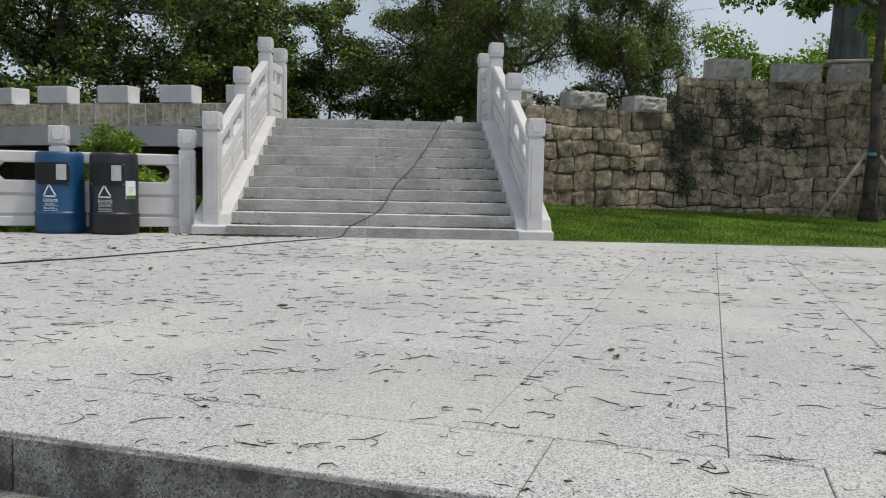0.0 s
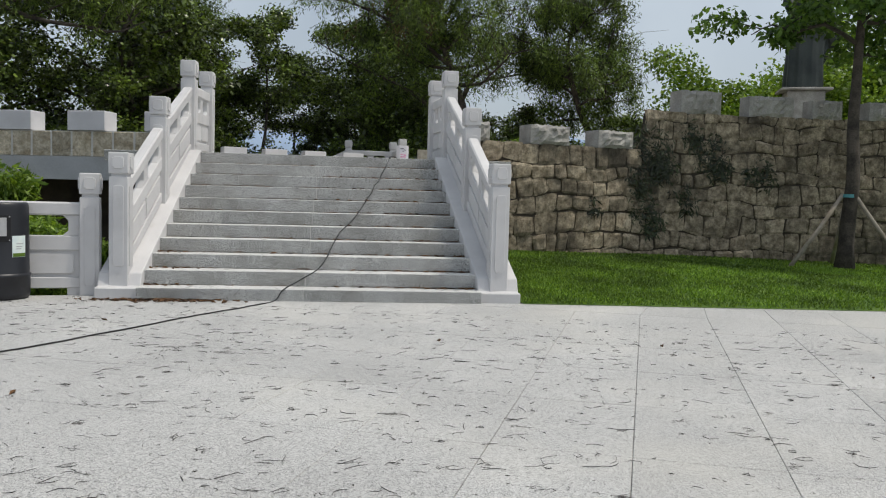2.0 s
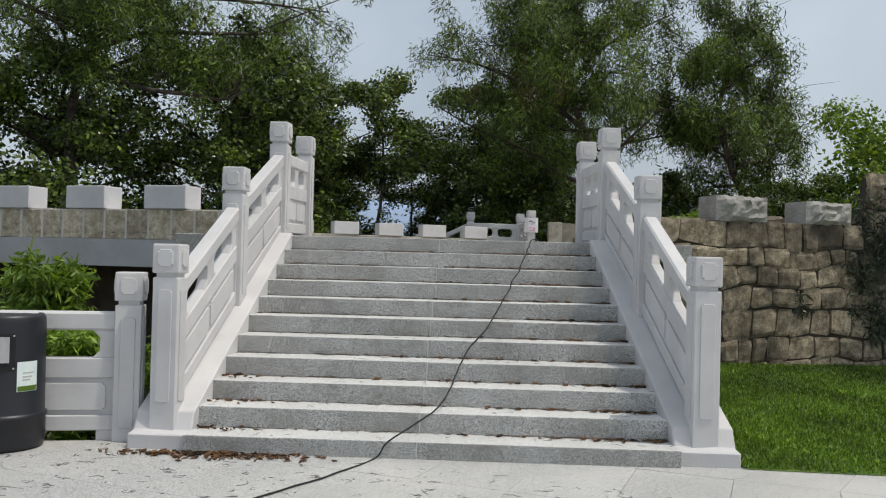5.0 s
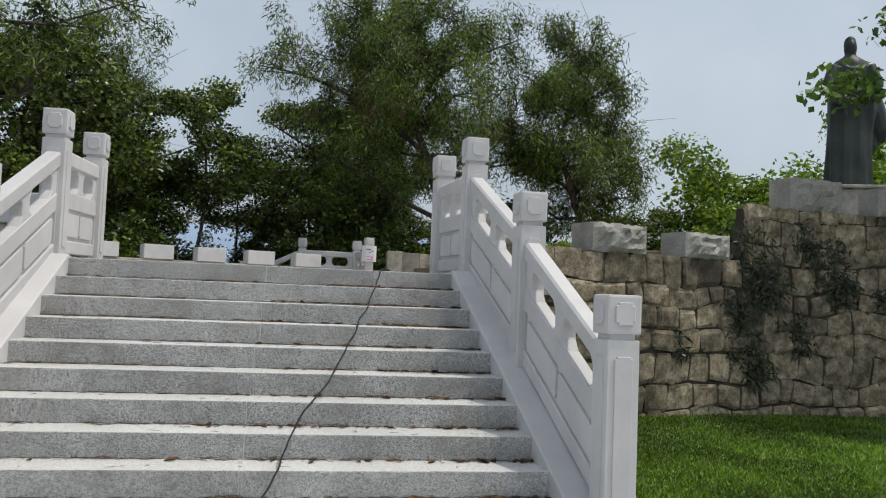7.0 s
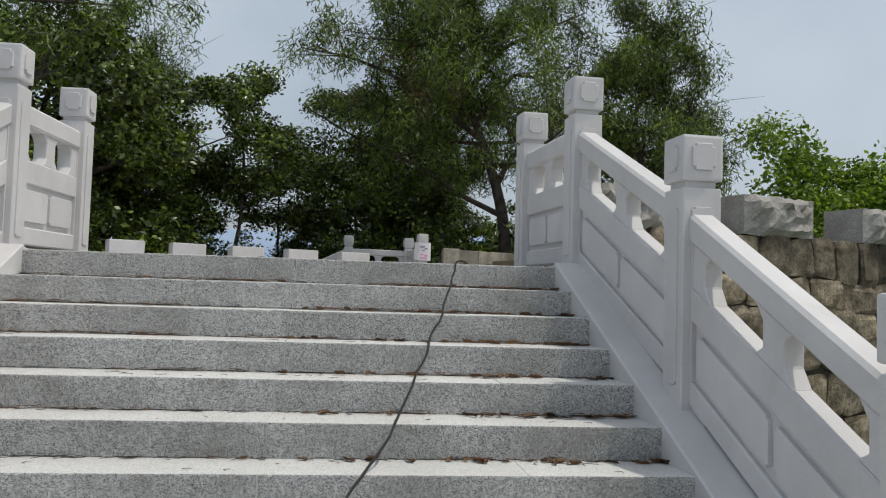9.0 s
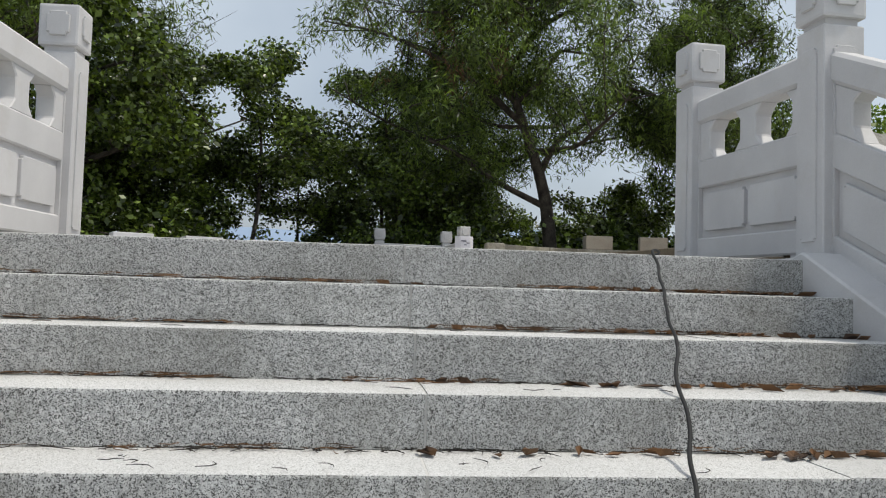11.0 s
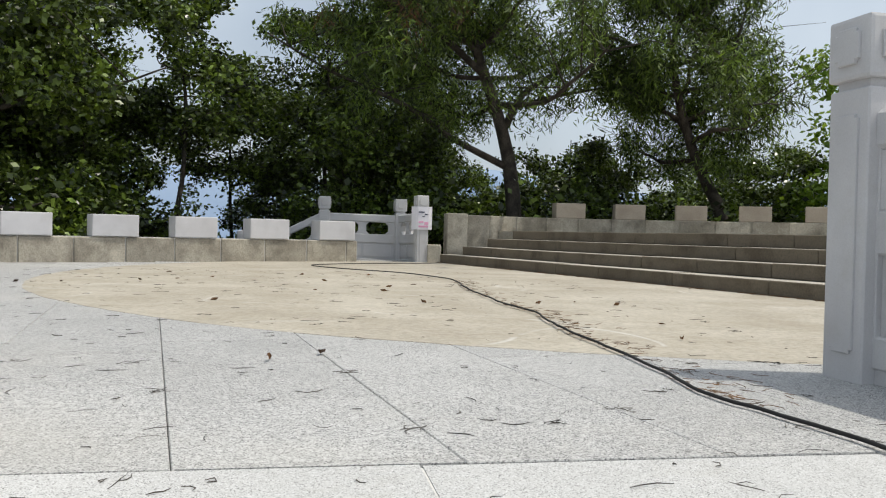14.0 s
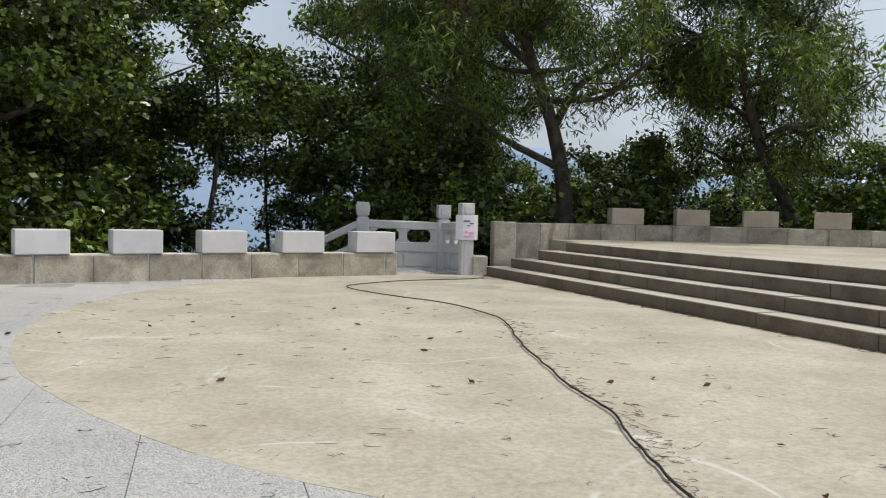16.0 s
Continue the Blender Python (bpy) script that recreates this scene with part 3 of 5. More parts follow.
plat = [T0 + tnor * 1.25, T1 + tnor * 1.25, Vector((9.5, 5.4, 0)), Vector((11.5, 9, 0)), Vector((10.2, 13.3, 0)), Vector((8.3, 15.0, 0)), Vector((6.8, 15.8, 0)), Vector((5.3, 16.15, 0)), Vector((3.4, 16.0, 0))]
flat("upper_platform", [(p.x, p.y) for p in plat], UP - 0.006, M_TAN, "pale worn upper platform behind the tiered steps", "floor", thick=0.5)
FAR_LINE = spline([(2.62, 15.55, 0), (3.9, 16.15, 0), (5.3, 16.2, 0), (6.8, 15.85, 0), (8.3, 15.05, 0), (9.8, 13.6, 0), (11.0, 11.2, 0)], 60)
far_wall = line_wall(FAR_LINE, LAND - 0.4, UP + 0.255, 0.30, M_TIERW, "wall_far", "low stained tan stone parapet round the platform")
for p, d in even(FAR_LINE, 0.62):
    bm = bmesh.new()
    box(bm, 0.006, 0.614, -0.172, -0.14, -0.5, 0.25, bevel=0.008)
    ob = part("stone", bm, M_TIERW, far_wall)
    ob.matrix_local = Matrix.Translation((p.x, p.y, UP)) @ Matrix.Rotation(math.atan2(d.y, d.x), 4, 'Z')
bm = bmesh.new()
box(bm, -0.17, 0.17, -0.17, 0.17, LAND - 0.2, UP + 0.27, bevel=0.012)
pier = part("wall_pier", bm, M_TIERW)
pier.matrix_world = Matrix.Translation((2.62, 15.5, 0))
tagged(pier, "square tan stone end pier of the far parapet", "wall", kind="structure")
bm = bmesh.new()
box(bm, -0.27, 0.27, -0.15, 0.15, 0.0, 0.27, bevel=0.015, segments=2)
me_tan = bpy.data.meshes.new("tan_merlon_block")
bm.to_mesh(me_tan)
bm.free()
me_tan.materials.append(M_TANBLOCK)
frun = even(FAR_LINE, 0.01)
for i in range(9):
    s = 2.36 + 1.09 * i
    if s / 0.01 >= len(frun):
        break
    p, d = frun[int(s / 0.01)]
    merlon(pose(p.x, p.y, UP + 0.255, 0, 0, math.degrees(math.atan2(d.y, d.x))), me_tan, "tan stone block on the far parapet", "tan parapet blocks")
bm = bmesh.new()
box(bm, 2.10, 2.32, 15.12, 15.42, LAND - 0.1, LAND + 0.29, bevel=0.012)
tagged(part("low_wall", bm, M_TIERW), "short low tan stone wall beside the far post", "wall", kind="structure")

# far railing at the head of the back stairs
FP = [Vector((0.48, 16.35, LAND - 0.18)), Vector((1.78, 16.25, LAND - 0.20)), Vector((2.0, 15.25, LAND - 0.17))]
for p, r in zip(FP, (0, 4, 10)):
    copy_thing(master_post, pose(p.x, p.y, p.z, 0, 0, r))
for a, b in zip(FP, FP[1:]):
    u = (b - a).normalized() * 0.095
    balustrade_panel(a + u + Vector((0, 0, 0.02)), b - u + Vector((0, 0, 0.02)), "far balustrade panels")
low = FP[0] + Vector((-1.35, 0.05, -0.62))
copy_thing(master_post, pose(low.x, low.y, low.z, 0, 0, 0))
balustrade_panel(low + Vector((0.095, 0, 0.04)), FP[0] - Vector((0.095, 0, 0.0)), "far balustrade panels")
flat("back_landing", [(0.9, 15.0), (2.3, 15.0), (2.3, 16.6), (0.2, 16.6)], LAND - 0.004, M_STEP, "grey stone landing at the head of the back stairs", "floor", thick=0.3)

# ---- rubble stone wall with rock-faced blocks on top ----
rr = random.Random(21)
R_RUN = even(RIGHT_LINE, 0.02)
R_LEN = len(R_RUN) * 0.02


def r_at(s):
    return R_RUN[max(0, min(int(s / 0.02), len(R_RUN) - 1))]


STEP_UP = 3.30                    # where the wall grows higher


def r_top(s):
    return 1.925 if s < STEP_UP else 2.54


def r_foot(x):
    return 0.36 - 0.03 * max(0.0, x - 3.0)


ARC = [0.0]
for a, b in zip(RIGHT_LINE, RIGHT_LINE[1:]):
    ARC.append(ARC[-1] + (b - a).length)
rubble = line_wall(RIGHT_LINE, -0.4, 2.4, 0.30, M_JOINT_VOID, "wall_rubble", "tall wall of rough coursed brown rubble stones", top=lambda i: r_top(ARC[i] - 0.12) - 0.02)
stone_parts, stone_rest = [], []


def rubble_stone(s0, s1, z0, z1):
    """One roughly squared stone, its face bulging in front of the wall."""
    j = lambda v: rr.uniform(-v, v)
    g = 0.006

    def wave(s, z):
        q = Vector((s * 1.6, z * 2.4, 3.3))
        fade = max(0.0, min(1.0, (r_top(s) - z) * 5))
        return s + 0.09 * noise.noise(q), z + fade * (0.11 * noise.noise(q + Vector((7.1, 0, 0))) + 0.03 * noise.noise(q * 2.3))
    cor = [(s0 + g + j(0.016), z0 + g + j(0.016)), (s1 - g + j(0.016), z0 + g + j(0.016)), (s1 - g + j(0.016), z1 - g + j(0.016)), (s0 + g + j(0.016), z1 - g + j(0.016))]
    cor = [wave(*q) for q in cor]
    mid = (sum(q[0] for q in cor) / 4, sum(q[1] for q in cor) / 4)
    verts, faces = [], []
    proud = rr.uniform(0.015, 0.05)

    def at(s, z, w):
        p, d = r_at(s)
        return Vector((p.x + d.y * w, p.y - d.x * w, z))
    tip = (j(0.012), j(0.012))
    for b in range(4):
        for a in range(4):
            u, v = (0.0, 0.15, 0.82, 1.0)[a], (0.0, 0.16, 0.80, 1.0)[b]
            s = (cor[0][0] * (1 - u) + cor[1][0] * u) * (1 - v) + (cor[3][0] * (1 - u) + cor[2][0] * u) * v
            z = (cor[0][1] * (1 - u) + cor[1][1] * u) * (1 - v) + (cor[3][1] * (1 - u) + cor[2][1] * u) * v
            rim = a in (0, 3) or b in (0, 3)
            corner = a in (0, 3) and b in (0, 3)
            w = 0.15 + proud * (0.25 if corner else 0.7 if rim else 1.0) + (0 if rim else j(0.012)) + (u - 0.5) * tip[0] + (v - 0.5) * tip[1]
            if corner:
                s, z = s + (mid[0] - s) * 0.06, z + (mid[1] - z) * 0.06
            verts.append(at(s + (0 if corner else j(0.008)), z + (0 if corner else j(0.008)), w))
    for b in range(3):
        for a in range(3):
            o = b * 4 + a
            faces.append((o, o + 1, o + 5, o + 4))
    ring = [0, 1, 2, 3, 7, 11, 15, 14, 13, 12, 8, 4]
    for o in ring:
        verts.append(verts[o].copy())
        p, d = r_at((s0 + s1) / 2)
        verts[-1] += Vector((-d.y, d.x, 0)) * 0.07
    for q in range(12):
        faces.append((ring[q], 16 + q, 16 + (q + 1) % 12, ring[(q + 1) % 12]))
    return verts, faces


z = -0.05
course = 0
while z < 2.54:
    h = rr.uniform(0.19, 0.29)
    if z < 1.925 and z + h > 1.925 - 0.07:
        h = 1.925 - z
    if z + h > 2.46:
        h = 2.54 - z
    s = -rr.uniform(0.0, 0.2)
    while s < R_LEN:
        w = rr.choice((rr.uniform(0.17, 0.26), rr.uniform(0.26, 0.40), rr.uniform(0.26, 0.36)))
        s1 = s + w
        if s < STEP_UP < s1 and z >= 1.9:
            s = STEP_UP
            continue
        if z + h <= r_top(s + w / 2) + 0.01:
            x = r_at(s + w / 2)[0].x
            if z + h > r_foot(x) - 0.1:
                tilt = 0.012 * math.sin(s * 1.3 + course)
                (stone_parts if 0.2 < s < 6.5 and len(stone_parts) < 300 else stone_rest).append(rubble_stone(max(s, 0.0), s1, z + tilt * (z < 1.7), z + h + tilt * (z < 1.5)))
        s = s1
    z += h
    course += 1
for v, f in stone_parts:
    c = sum(v, Vector()) / len(v)
    me = mesh_from("stone", [p - c for p in v], f, M_RUBBLE)
    ob = piece("stone", me, rubble, Matrix.Translation(c))
v, f = join(stone_rest)
ob = piece("rubble_rest", mesh_from("rubble_rest", v, f, M_RUBBLE), rubble)
tagged(ob, kind="stuff")


def rock_block(w, d, h, seed):
    """A block with sawn top and ends and a broken, rock-faced front."""
    rb = random.Random(seed)
    nx, nz = 15, 7
    verts, faces = [], []
    for j in range(nz):
        for i in range(nx):
            u, v = i / (nx - 1), j / (nz - 1)
            edge = min(u, 1 - u, v, 1 - v)
            out = 0.0 if edge < 0.01 else min(1.0, edge * 6) * (0.045 + 0.05 * noise.noise(Vector((u * 7 + seed, v * 3.5, seed * 1.7))) + 0.03 * noise.noise(Vector((u * 16 + seed, v * 8, seed * 0.7))))
            verts.append(Vector((-w / 2 + w * u, -d / 2 - out, h * v + (rb.uniform(-0.01, 0.01) if 0 < i < nx - 1 else 0))))
    for j in range(nz - 1):
        for i in range(nx - 1):
            a = j * nx + i
            faces.append((a, a + 1, a + nx + 1, a + nx))
    o = len(verts)
    verts += [Vector((-w / 2, d / 2, 0)), Vector((w / 2, d / 2, 0)), Vector((w / 2, d / 2, h)), Vector((-w / 2, d / 2, h))]
    top = [(nz - 1) * nx + i for i in range(nx)]
    bot = list(range(nx))
    faces.append(tuple(top) + (o + 2, o + 3))
    faces.append(tuple(bot[::-1]) + (o, o + 1))
    faces.append(tuple(j * nx for j in range(nz))[::-1] + (o, o + 3)[:2])
    faces.append(tuple(j * nx + nx - 1 for j in range(nz)) + (o + 2, o + 1))
    faces.append((o + 1, o, o + 3, o + 2))
    return mesh_from("rock_block", verts, faces, M_ROCKCAP)


for i, (s, w, h) in enumerate(((0.35, 0.5, 0.27), (1.55, 0.66, 0.275), (2.72, 0.66, 0.26), (4.32, 0.72, 0.36), (5.58, 0.76, 0.33), (6.55, 0.5, 0.30), (7.6, 0.7, 0.3), (8.5, 0.7, 0.3), (9.7, 0.7, 0.3), (10.9, 0.7, 0.3))):
    p, d = r_at(s)
    merlon(pose(p.x, p.y, r_top(s) - 0.012, 0, 0, math.degrees(math.atan2(d.y, d.x))), rock_block(w, 0.34, h, i + 1), "grey rock-faced stone block on the rubble wall", "rock-faced blocks")

# ---- lawn ----
def lawn_z(x, y):
    p = min(RIGHT_LINE, key=lambda q: abs(q.x - x))
    y0, y1 = lawn_edge(x), p.y
    u = max(0.0, min(1.0, (y - y0) / (y1 - y0)))
    return 0.004 + (r_foot(x) - 0.004) * (u ** 0.8) + 0.015 * min(1.0, u * 8) * noise.noise(Vector((x * 1.5, y * 1.5, 0)))


verts, faces = [], []
NX, NY = 90, 22
for i in range(NX):
    x = 2.25 + 17.0 * (i / (NX - 1)) ** 1.2
    p = min(RIGHT_LINE, key=lambda q: abs(q.x - x))
    y0 = lawn_edge(x) - 0.03 if x > 2.52 else 0.45
    y1 = p.y if x < 14 else 4.0
    for j in range(NY):
        y = y0 + (y1 - y0) * j / (NY - 1)
        verts.append((x, y, lawn_z(x, y)))
for i in range(NX - 1):
    for j in range(NY - 1):
        a = i * NY + j
        faces.append((a, a + NY, a + NY + 1, a + 1))
tagged(new("lawn", mesh_from("lawn", verts, faces, M_SOIL, True)), "sloping bright green mown lawn below the stone wall", "lawn", kind="structure")
nr = np.random.default_rng(3)


def blades(n, xs, ys, zf, length, width, material, name, label, category):
    verts, faces = [], []
    for i in range(n):
        x, y = xs[i], ys[i]
        z = zf(x, y)
        a, l = nr.uniform(0, 2 * math.pi), length * nr.uniform(0.6, 1.3)
        b = nr.uniform(0, 2 * math.pi)
        k = l * nr.uniform(0.2, 0.9)
        ca, sa = math.cos(a) * width, math.sin(a) * width
        verts += [(x - ca, y - sa, z), (x + ca, y + sa, z), (x + math.cos(b) * k, y + math.sin(b) * k, z + l)]
        faces.append((3 * i, 3 * i + 1, 3 * i + 2))
    ob = new(name, mesh_from(name, verts, faces, material))
    return tagged(ob, label, category, kind="stuff")


n = 110000
xs = 2.3 + 13.5 * nr.random(n) ** 1.7
ys = np.array([lawn_edge(max(x, 2.53)) - 0.02 for x in xs])
wall_y = np.interp(xs, [p.x for p in RIGHT_LINE], [p.y for p in RIGHT_LINE])
ys = ys + (wall_y - 0.1 - ys) * nr.random(n)
keep = (xs > 2.52) | (ys > 0.5)
xs, ys = xs[keep], ys[keep]
foot_x = np.array([p.x for p in RIGHT_LINE])
foot_y = np.array([p.y for p in RIGHT_LINE])


def lawn_fast(x, y):
    y0 = 0.06 - 0.06 * (x - 2.5)
    y1 = float(np.interp(x, foot_x, foot_y))
    u = max(0.0, min(1.0, (y - y0) / (y1 - y0)))
    return 0.012 + (r_foot(x) - 0.015) * (u ** 0.8)


blades(len(xs), xs, ys, lawn_fast, 0.030, 0.010, M_GRASS, "grass", "short bright green lawn grass", "grass")


# ---- trees ----
def leaves_mesh(name, centres, radii, per, size, width, material, droop, seed, flatten=0.7):
    """A crown of many separate leaves in clumps."""
    g = np.random.default_rng(seed)
    c = np.repeat(np.array(centres), per, axis=0)
    r = np.repeat(np.array(radii), per)[:, None]
    n = len(c)
    off = g.normal(size=(n, 3))
    off /= np.linalg.norm(off, axis=1)[:, None] + 1e-6
    off *= (g.random((n, 1)) ** 0.45) * r
    off[:, 2] *= flatten
    pos = c + off
    u = g.normal(size=(n, 3))
    u[:, 2] = u[:, 2] * 0.6 - droop
    u /= np.linalg.norm(u, axis=1)[:, None]
    v = np.cross(u, g.normal(size=(n, 3)))
    v /= np.linalg.norm(v, axis=1)[:, None] + 1e-6
    l = size * g.uniform(0.6, 1.3, (n, 1))
    w = l * width
    quad = np.stack([pos, pos + u * l * 0.5 + v * w, pos + u * l, pos + u * l * 0.5 - v * w], 1).reshape(-1, 3)
    me = bpy.data.meshes.new(name)
    me.vertices.add(4 * n)
    me.vertices.foreach_set("co", quad.ravel())
    me.loops.add(4 * n)
    me.loops.foreach_set("vertex_index", np.arange(4 * n, dtype=np.int32))
    me.polygons.add(n)
    me.polygons.foreach_set("loop_start", np.arange(0, 4 * n, 4, dtype=np.int32))
    me.materials.append(material)
    me.update(calc_edges=True)
    return me


def tree(name, label, seed, height, spread, trunk_r, material, first=0.25, limbs=9, per=130, size=0.11, width=0.26, droop=0.3, clump=0.55, lean=(0.0, 0.0), twigs=5, rise=0.55, category="tree", m=None, flatten=0.7, group="", wiggle=0.035, stem=None, arms=(), core=0, bare=0):
    """A tapered, bending trunk with limbs and twigs that carry leaf clumps.
    stem: places the trunk grows through; arms: limbs with a course of their own; core: leaves shading the inside; bare: leafless twig ends."""
    g = random.Random(seed)
    t = thing(name, label, category, m, group)
    top = Vector((lean[0] * height, lean[1] * height, height * 0.86))
    pts = []
    for i in range(9):
        u = i / 8
        w = wiggle * height * math.sin(math.pi * u)
        pts.append(top * u + Vector((g.uniform(-w, w), g.uniform(-w, w), 0)))
    pts = spline(stem or pts, 18)
    wood = [tube(pts, [trunk_r * (1 - 0.82 * (i / 17)) * (1.35 if i == 0 else 1.0) for i in range(18)], 9)]
    centres, radii, inside = [], [], []
    lines = []
    for arm in arms:
        line = spline(arm, 13)
        lines.append((line, trunk_r * 0.42, sum((b - a).length for a, b in zip(line, line[1:])) * 0.75, twigs + 3))
    for k in range(limbs):
        u = first + (0.97 - first) * (k + g.random() * 0.8) / limbs
        base = pts[min(int(u * 17), 17)]
        a = k * 2.4 + g.uniform(-0.5, 0.5)
        reach = spread * (1.1 - 0.55 * abs(u - 0.55) * 2) * g.uniform(0.75, 1.15)
        way = Vector((math.cos(a), math.sin(a), 0))
        end = base + way * reach + Vector((0, 0, reach * rise * g.uniform(0.4, 1.2)))
        bend = Vector((g.uniform(-.42, .42), g.uniform(-.42, .42), g.uniform(-0.2, 0.35))) * reach
        kink = Vector((g.uniform(-.2, .2), g.uniform(-.2, .2), g.uniform(-.15, .15))) * reach
        line = spline([base, base.lerp(end, 0.3) + bend * 0.55, base.lerp(end, 0.55) + bend * 0.45 + kink * 0.5, base.lerp(end, 0.8) + bend * 0.2 - kink * 0.4, end], 9)
        lines.append((line, trunk_r * (0.44 - 0.24 * u), reach, twigs))
    for line, r0, reach, count in lines:
        n = len(line) - 1
        wood.append(tube(line, [r0 * (1 - 0.8 * i / n) for i in range(n + 1)], 6))
        inside += [tuple(line[i] + Vector((g.gauss(0, 0.35), g.gauss(0, 0.35), g.gauss(0, 0.3)))) for i in range(n // 4, n, 2)]
        for q in range(count):
            f = 0.35 + 0.65 * (q + g.random()) / count
            p = line[min(int(f * n), n)]
            tw = p + Vector((g.gauss(0, 1), g.gauss(0, 1), g.gauss(0.25, 0.6))) * reach * 0.28
            mid = p.lerp(tw, 0.5) + Vector((g.uniform(-.1, .1), g.uniform(-.1, .1), g.uniform(0, .15)))
            wood.append(tube([p, mid, tw], [r0 * 0.3, r0 * 0.2, r0 * 0.06], 4))
            for c in (tw, mid):
                centres.append(tuple(c))
                radii.append(clump * g.uniform(0.6, 1.25))
            for _ in range(bare):
                e = tw + Vector((g.gauss(0, 1), g.gauss(0, 1), g.gauss(0.3, 0.6))) * 0.7
                wood.append(tube([mid, mid.lerp(e, 0.55) + Vector((g.uniform(-.1, .1), g.uniform(-.1, .1), 0.08)), e], [0.010, 0.007, 0.003], 3))
    v, f = join(wood)
    piece("trunk", mesh_from("trunk", v, f, M_BARK, True), t)
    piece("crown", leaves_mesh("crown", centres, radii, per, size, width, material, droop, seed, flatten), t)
    # filler leaves added to block light inside the crown
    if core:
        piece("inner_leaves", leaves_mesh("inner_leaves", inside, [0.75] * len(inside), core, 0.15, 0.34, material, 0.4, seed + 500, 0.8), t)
    return t


def stand(src, places):
    """Copies of a tree at x, y, turn, size."""
    for x, y, r, k in places:
        o = copy_thing(src, pose(x, y, -0.47, 0, 0, r))
        o.scale = (k, k, k)


broad_a = tree("broadleaf_tree", "dense dark-green broadleaf tree behind the parapet", 11, 8.2, 3.3, 0.24, M_LEAF_DARK, first=0.10, limbs=24, per=130, size=0.125, width=0.30, clump=0.52, twigs=8, rise=0.4, m=pose(-5.7, 16.9, -0.47, 0, 0, 10), group="dark trees", core=40)
broad_b = tree("broadleaf_tree", "dense dark-green broadleaf tree behind the parapet", 12, 7.6, 2.8, 0.2, M_LEAF_MID, first=0.08, limbs=22, per=120, size=0.12, width=0.30, clump=0.48, twigs=8, rise=0.4, m=pose(-9.6, 14.6, -0.47, 0, 0, 80), group="dark trees", core=40)
stand(broad_a, ((-12.8, 10.0, 140, 0.9), (-13.0, 5.2, 10, 0.95)))
stand(broad_b, ((-5.2, 20.4, 220, 0.9), (2.1, 20.8, 250, 0.64), (1.2, 24.5, 40, 0.74), (3.9, 23.0, 170, 0.62), (6.6, 22.0, 33, 0.6), (10.6, 21.5, 60, 0.66)))
# needle tree before them, a long bare limb reaching out sideways
tree("needle_tree", "olive-green needle tree with a long bare limb", 35, 9.4, 2.6, 0.2, M_LEAF_WISP, first=0.55, limbs=16, per=150, size=0.17, width=0.085, droop=0.9, clump=0.42, twigs=7, rise=0.45, m=pose(-8.9, 13.4, -0.47), flatten=1.2, group="needle trees",
     stem=[(0, 0, 0), (0.1, 0, 2.6), (-0.05, 0.1, 5.2), (0.5, 0.2, 7.0), (1.2, 0.3, 8.6)],
     arms=([(0.1, 0.0, 6.3), (1.0, -0.3, 5.9), (2.0, -0.4, 5.6), (3.0, -0.4, 5.5), (3.7, -0.4, 5.4), (4.4, -0.4, 5.7)], [(0.3, 0.1, 6.6), (1.6, 0.4, 7.1), (3.2, 0.7, 7.2), (4.8, 1.0, 7.3)], [(0.6, 0.2, 7.3), (1.8, 0.6, 8.0), (3.6, 1.0, 8.1), (5.8, 1.2, 7.9)]))
# the two tall needle trees that stand over the terrace
wisp_a = tree("needle_tree", "tall olive-green needle tree with drooping sprays", 31, 12.0, 2.9, 0.185, M_LEAF_WISP, first=0.48, limbs=22, per=200, size=0.155, width=0.085, droop=1.0, clump=0.44, twigs=7, rise=0.35, m=pose(4.4, 17.9, -0.47, 0, 0, 0), flatten=1.4, group="needle trees",
     stem=[(0, 0, 0), (-0.2, -0.2, 3.0), (-0.45, -0.2, 4.5), (-1.05, -0.2, 6.2), (-1.6, -0.1, 8.0), (-1.9, 0.1, 10.4)],
     arms=([(-0.45, -0.2, 4.6), (-0.1, -0.3, 5.3), (0.6, -0.2, 5.8), (1.3, 0.0, 6.5), (1.9, 0.2, 7.6)], [(-0.4, -0.2, 3.9), (-1.5, -0.3, 4.4), (-2.4, -0.2, 5.0), (-3.8, 0.0, 5.6), (-5.0, 0.2, 6.3)], [(-0.8, -0.2, 5.6), (-2.2, -0.5, 6.6), (-3.8, -0.6, 7.3), (-5.2, -0.4, 7.6)], [(-1.2, -0.2, 6.8), (-0.5, -0.3, 7.8), (0.6, -0.4, 8.4), (1.6, -0.3, 8.9)]))
dry = random.Random(5)
sprays = [(dry.uniform(-4.4, -1.2), dry.uniform(-1.6, -0.2), dry.uniform(6.3, 7.9)) for k in range(12)]
piece("dry_sprays", leaves_mesh("dry_sprays", sprays, [dry.uniform(0.25, 0.5) for k in sprays], 70, 0.2, 0.05, M_PINE, 1.6, 77, 1.5), wisp_a)
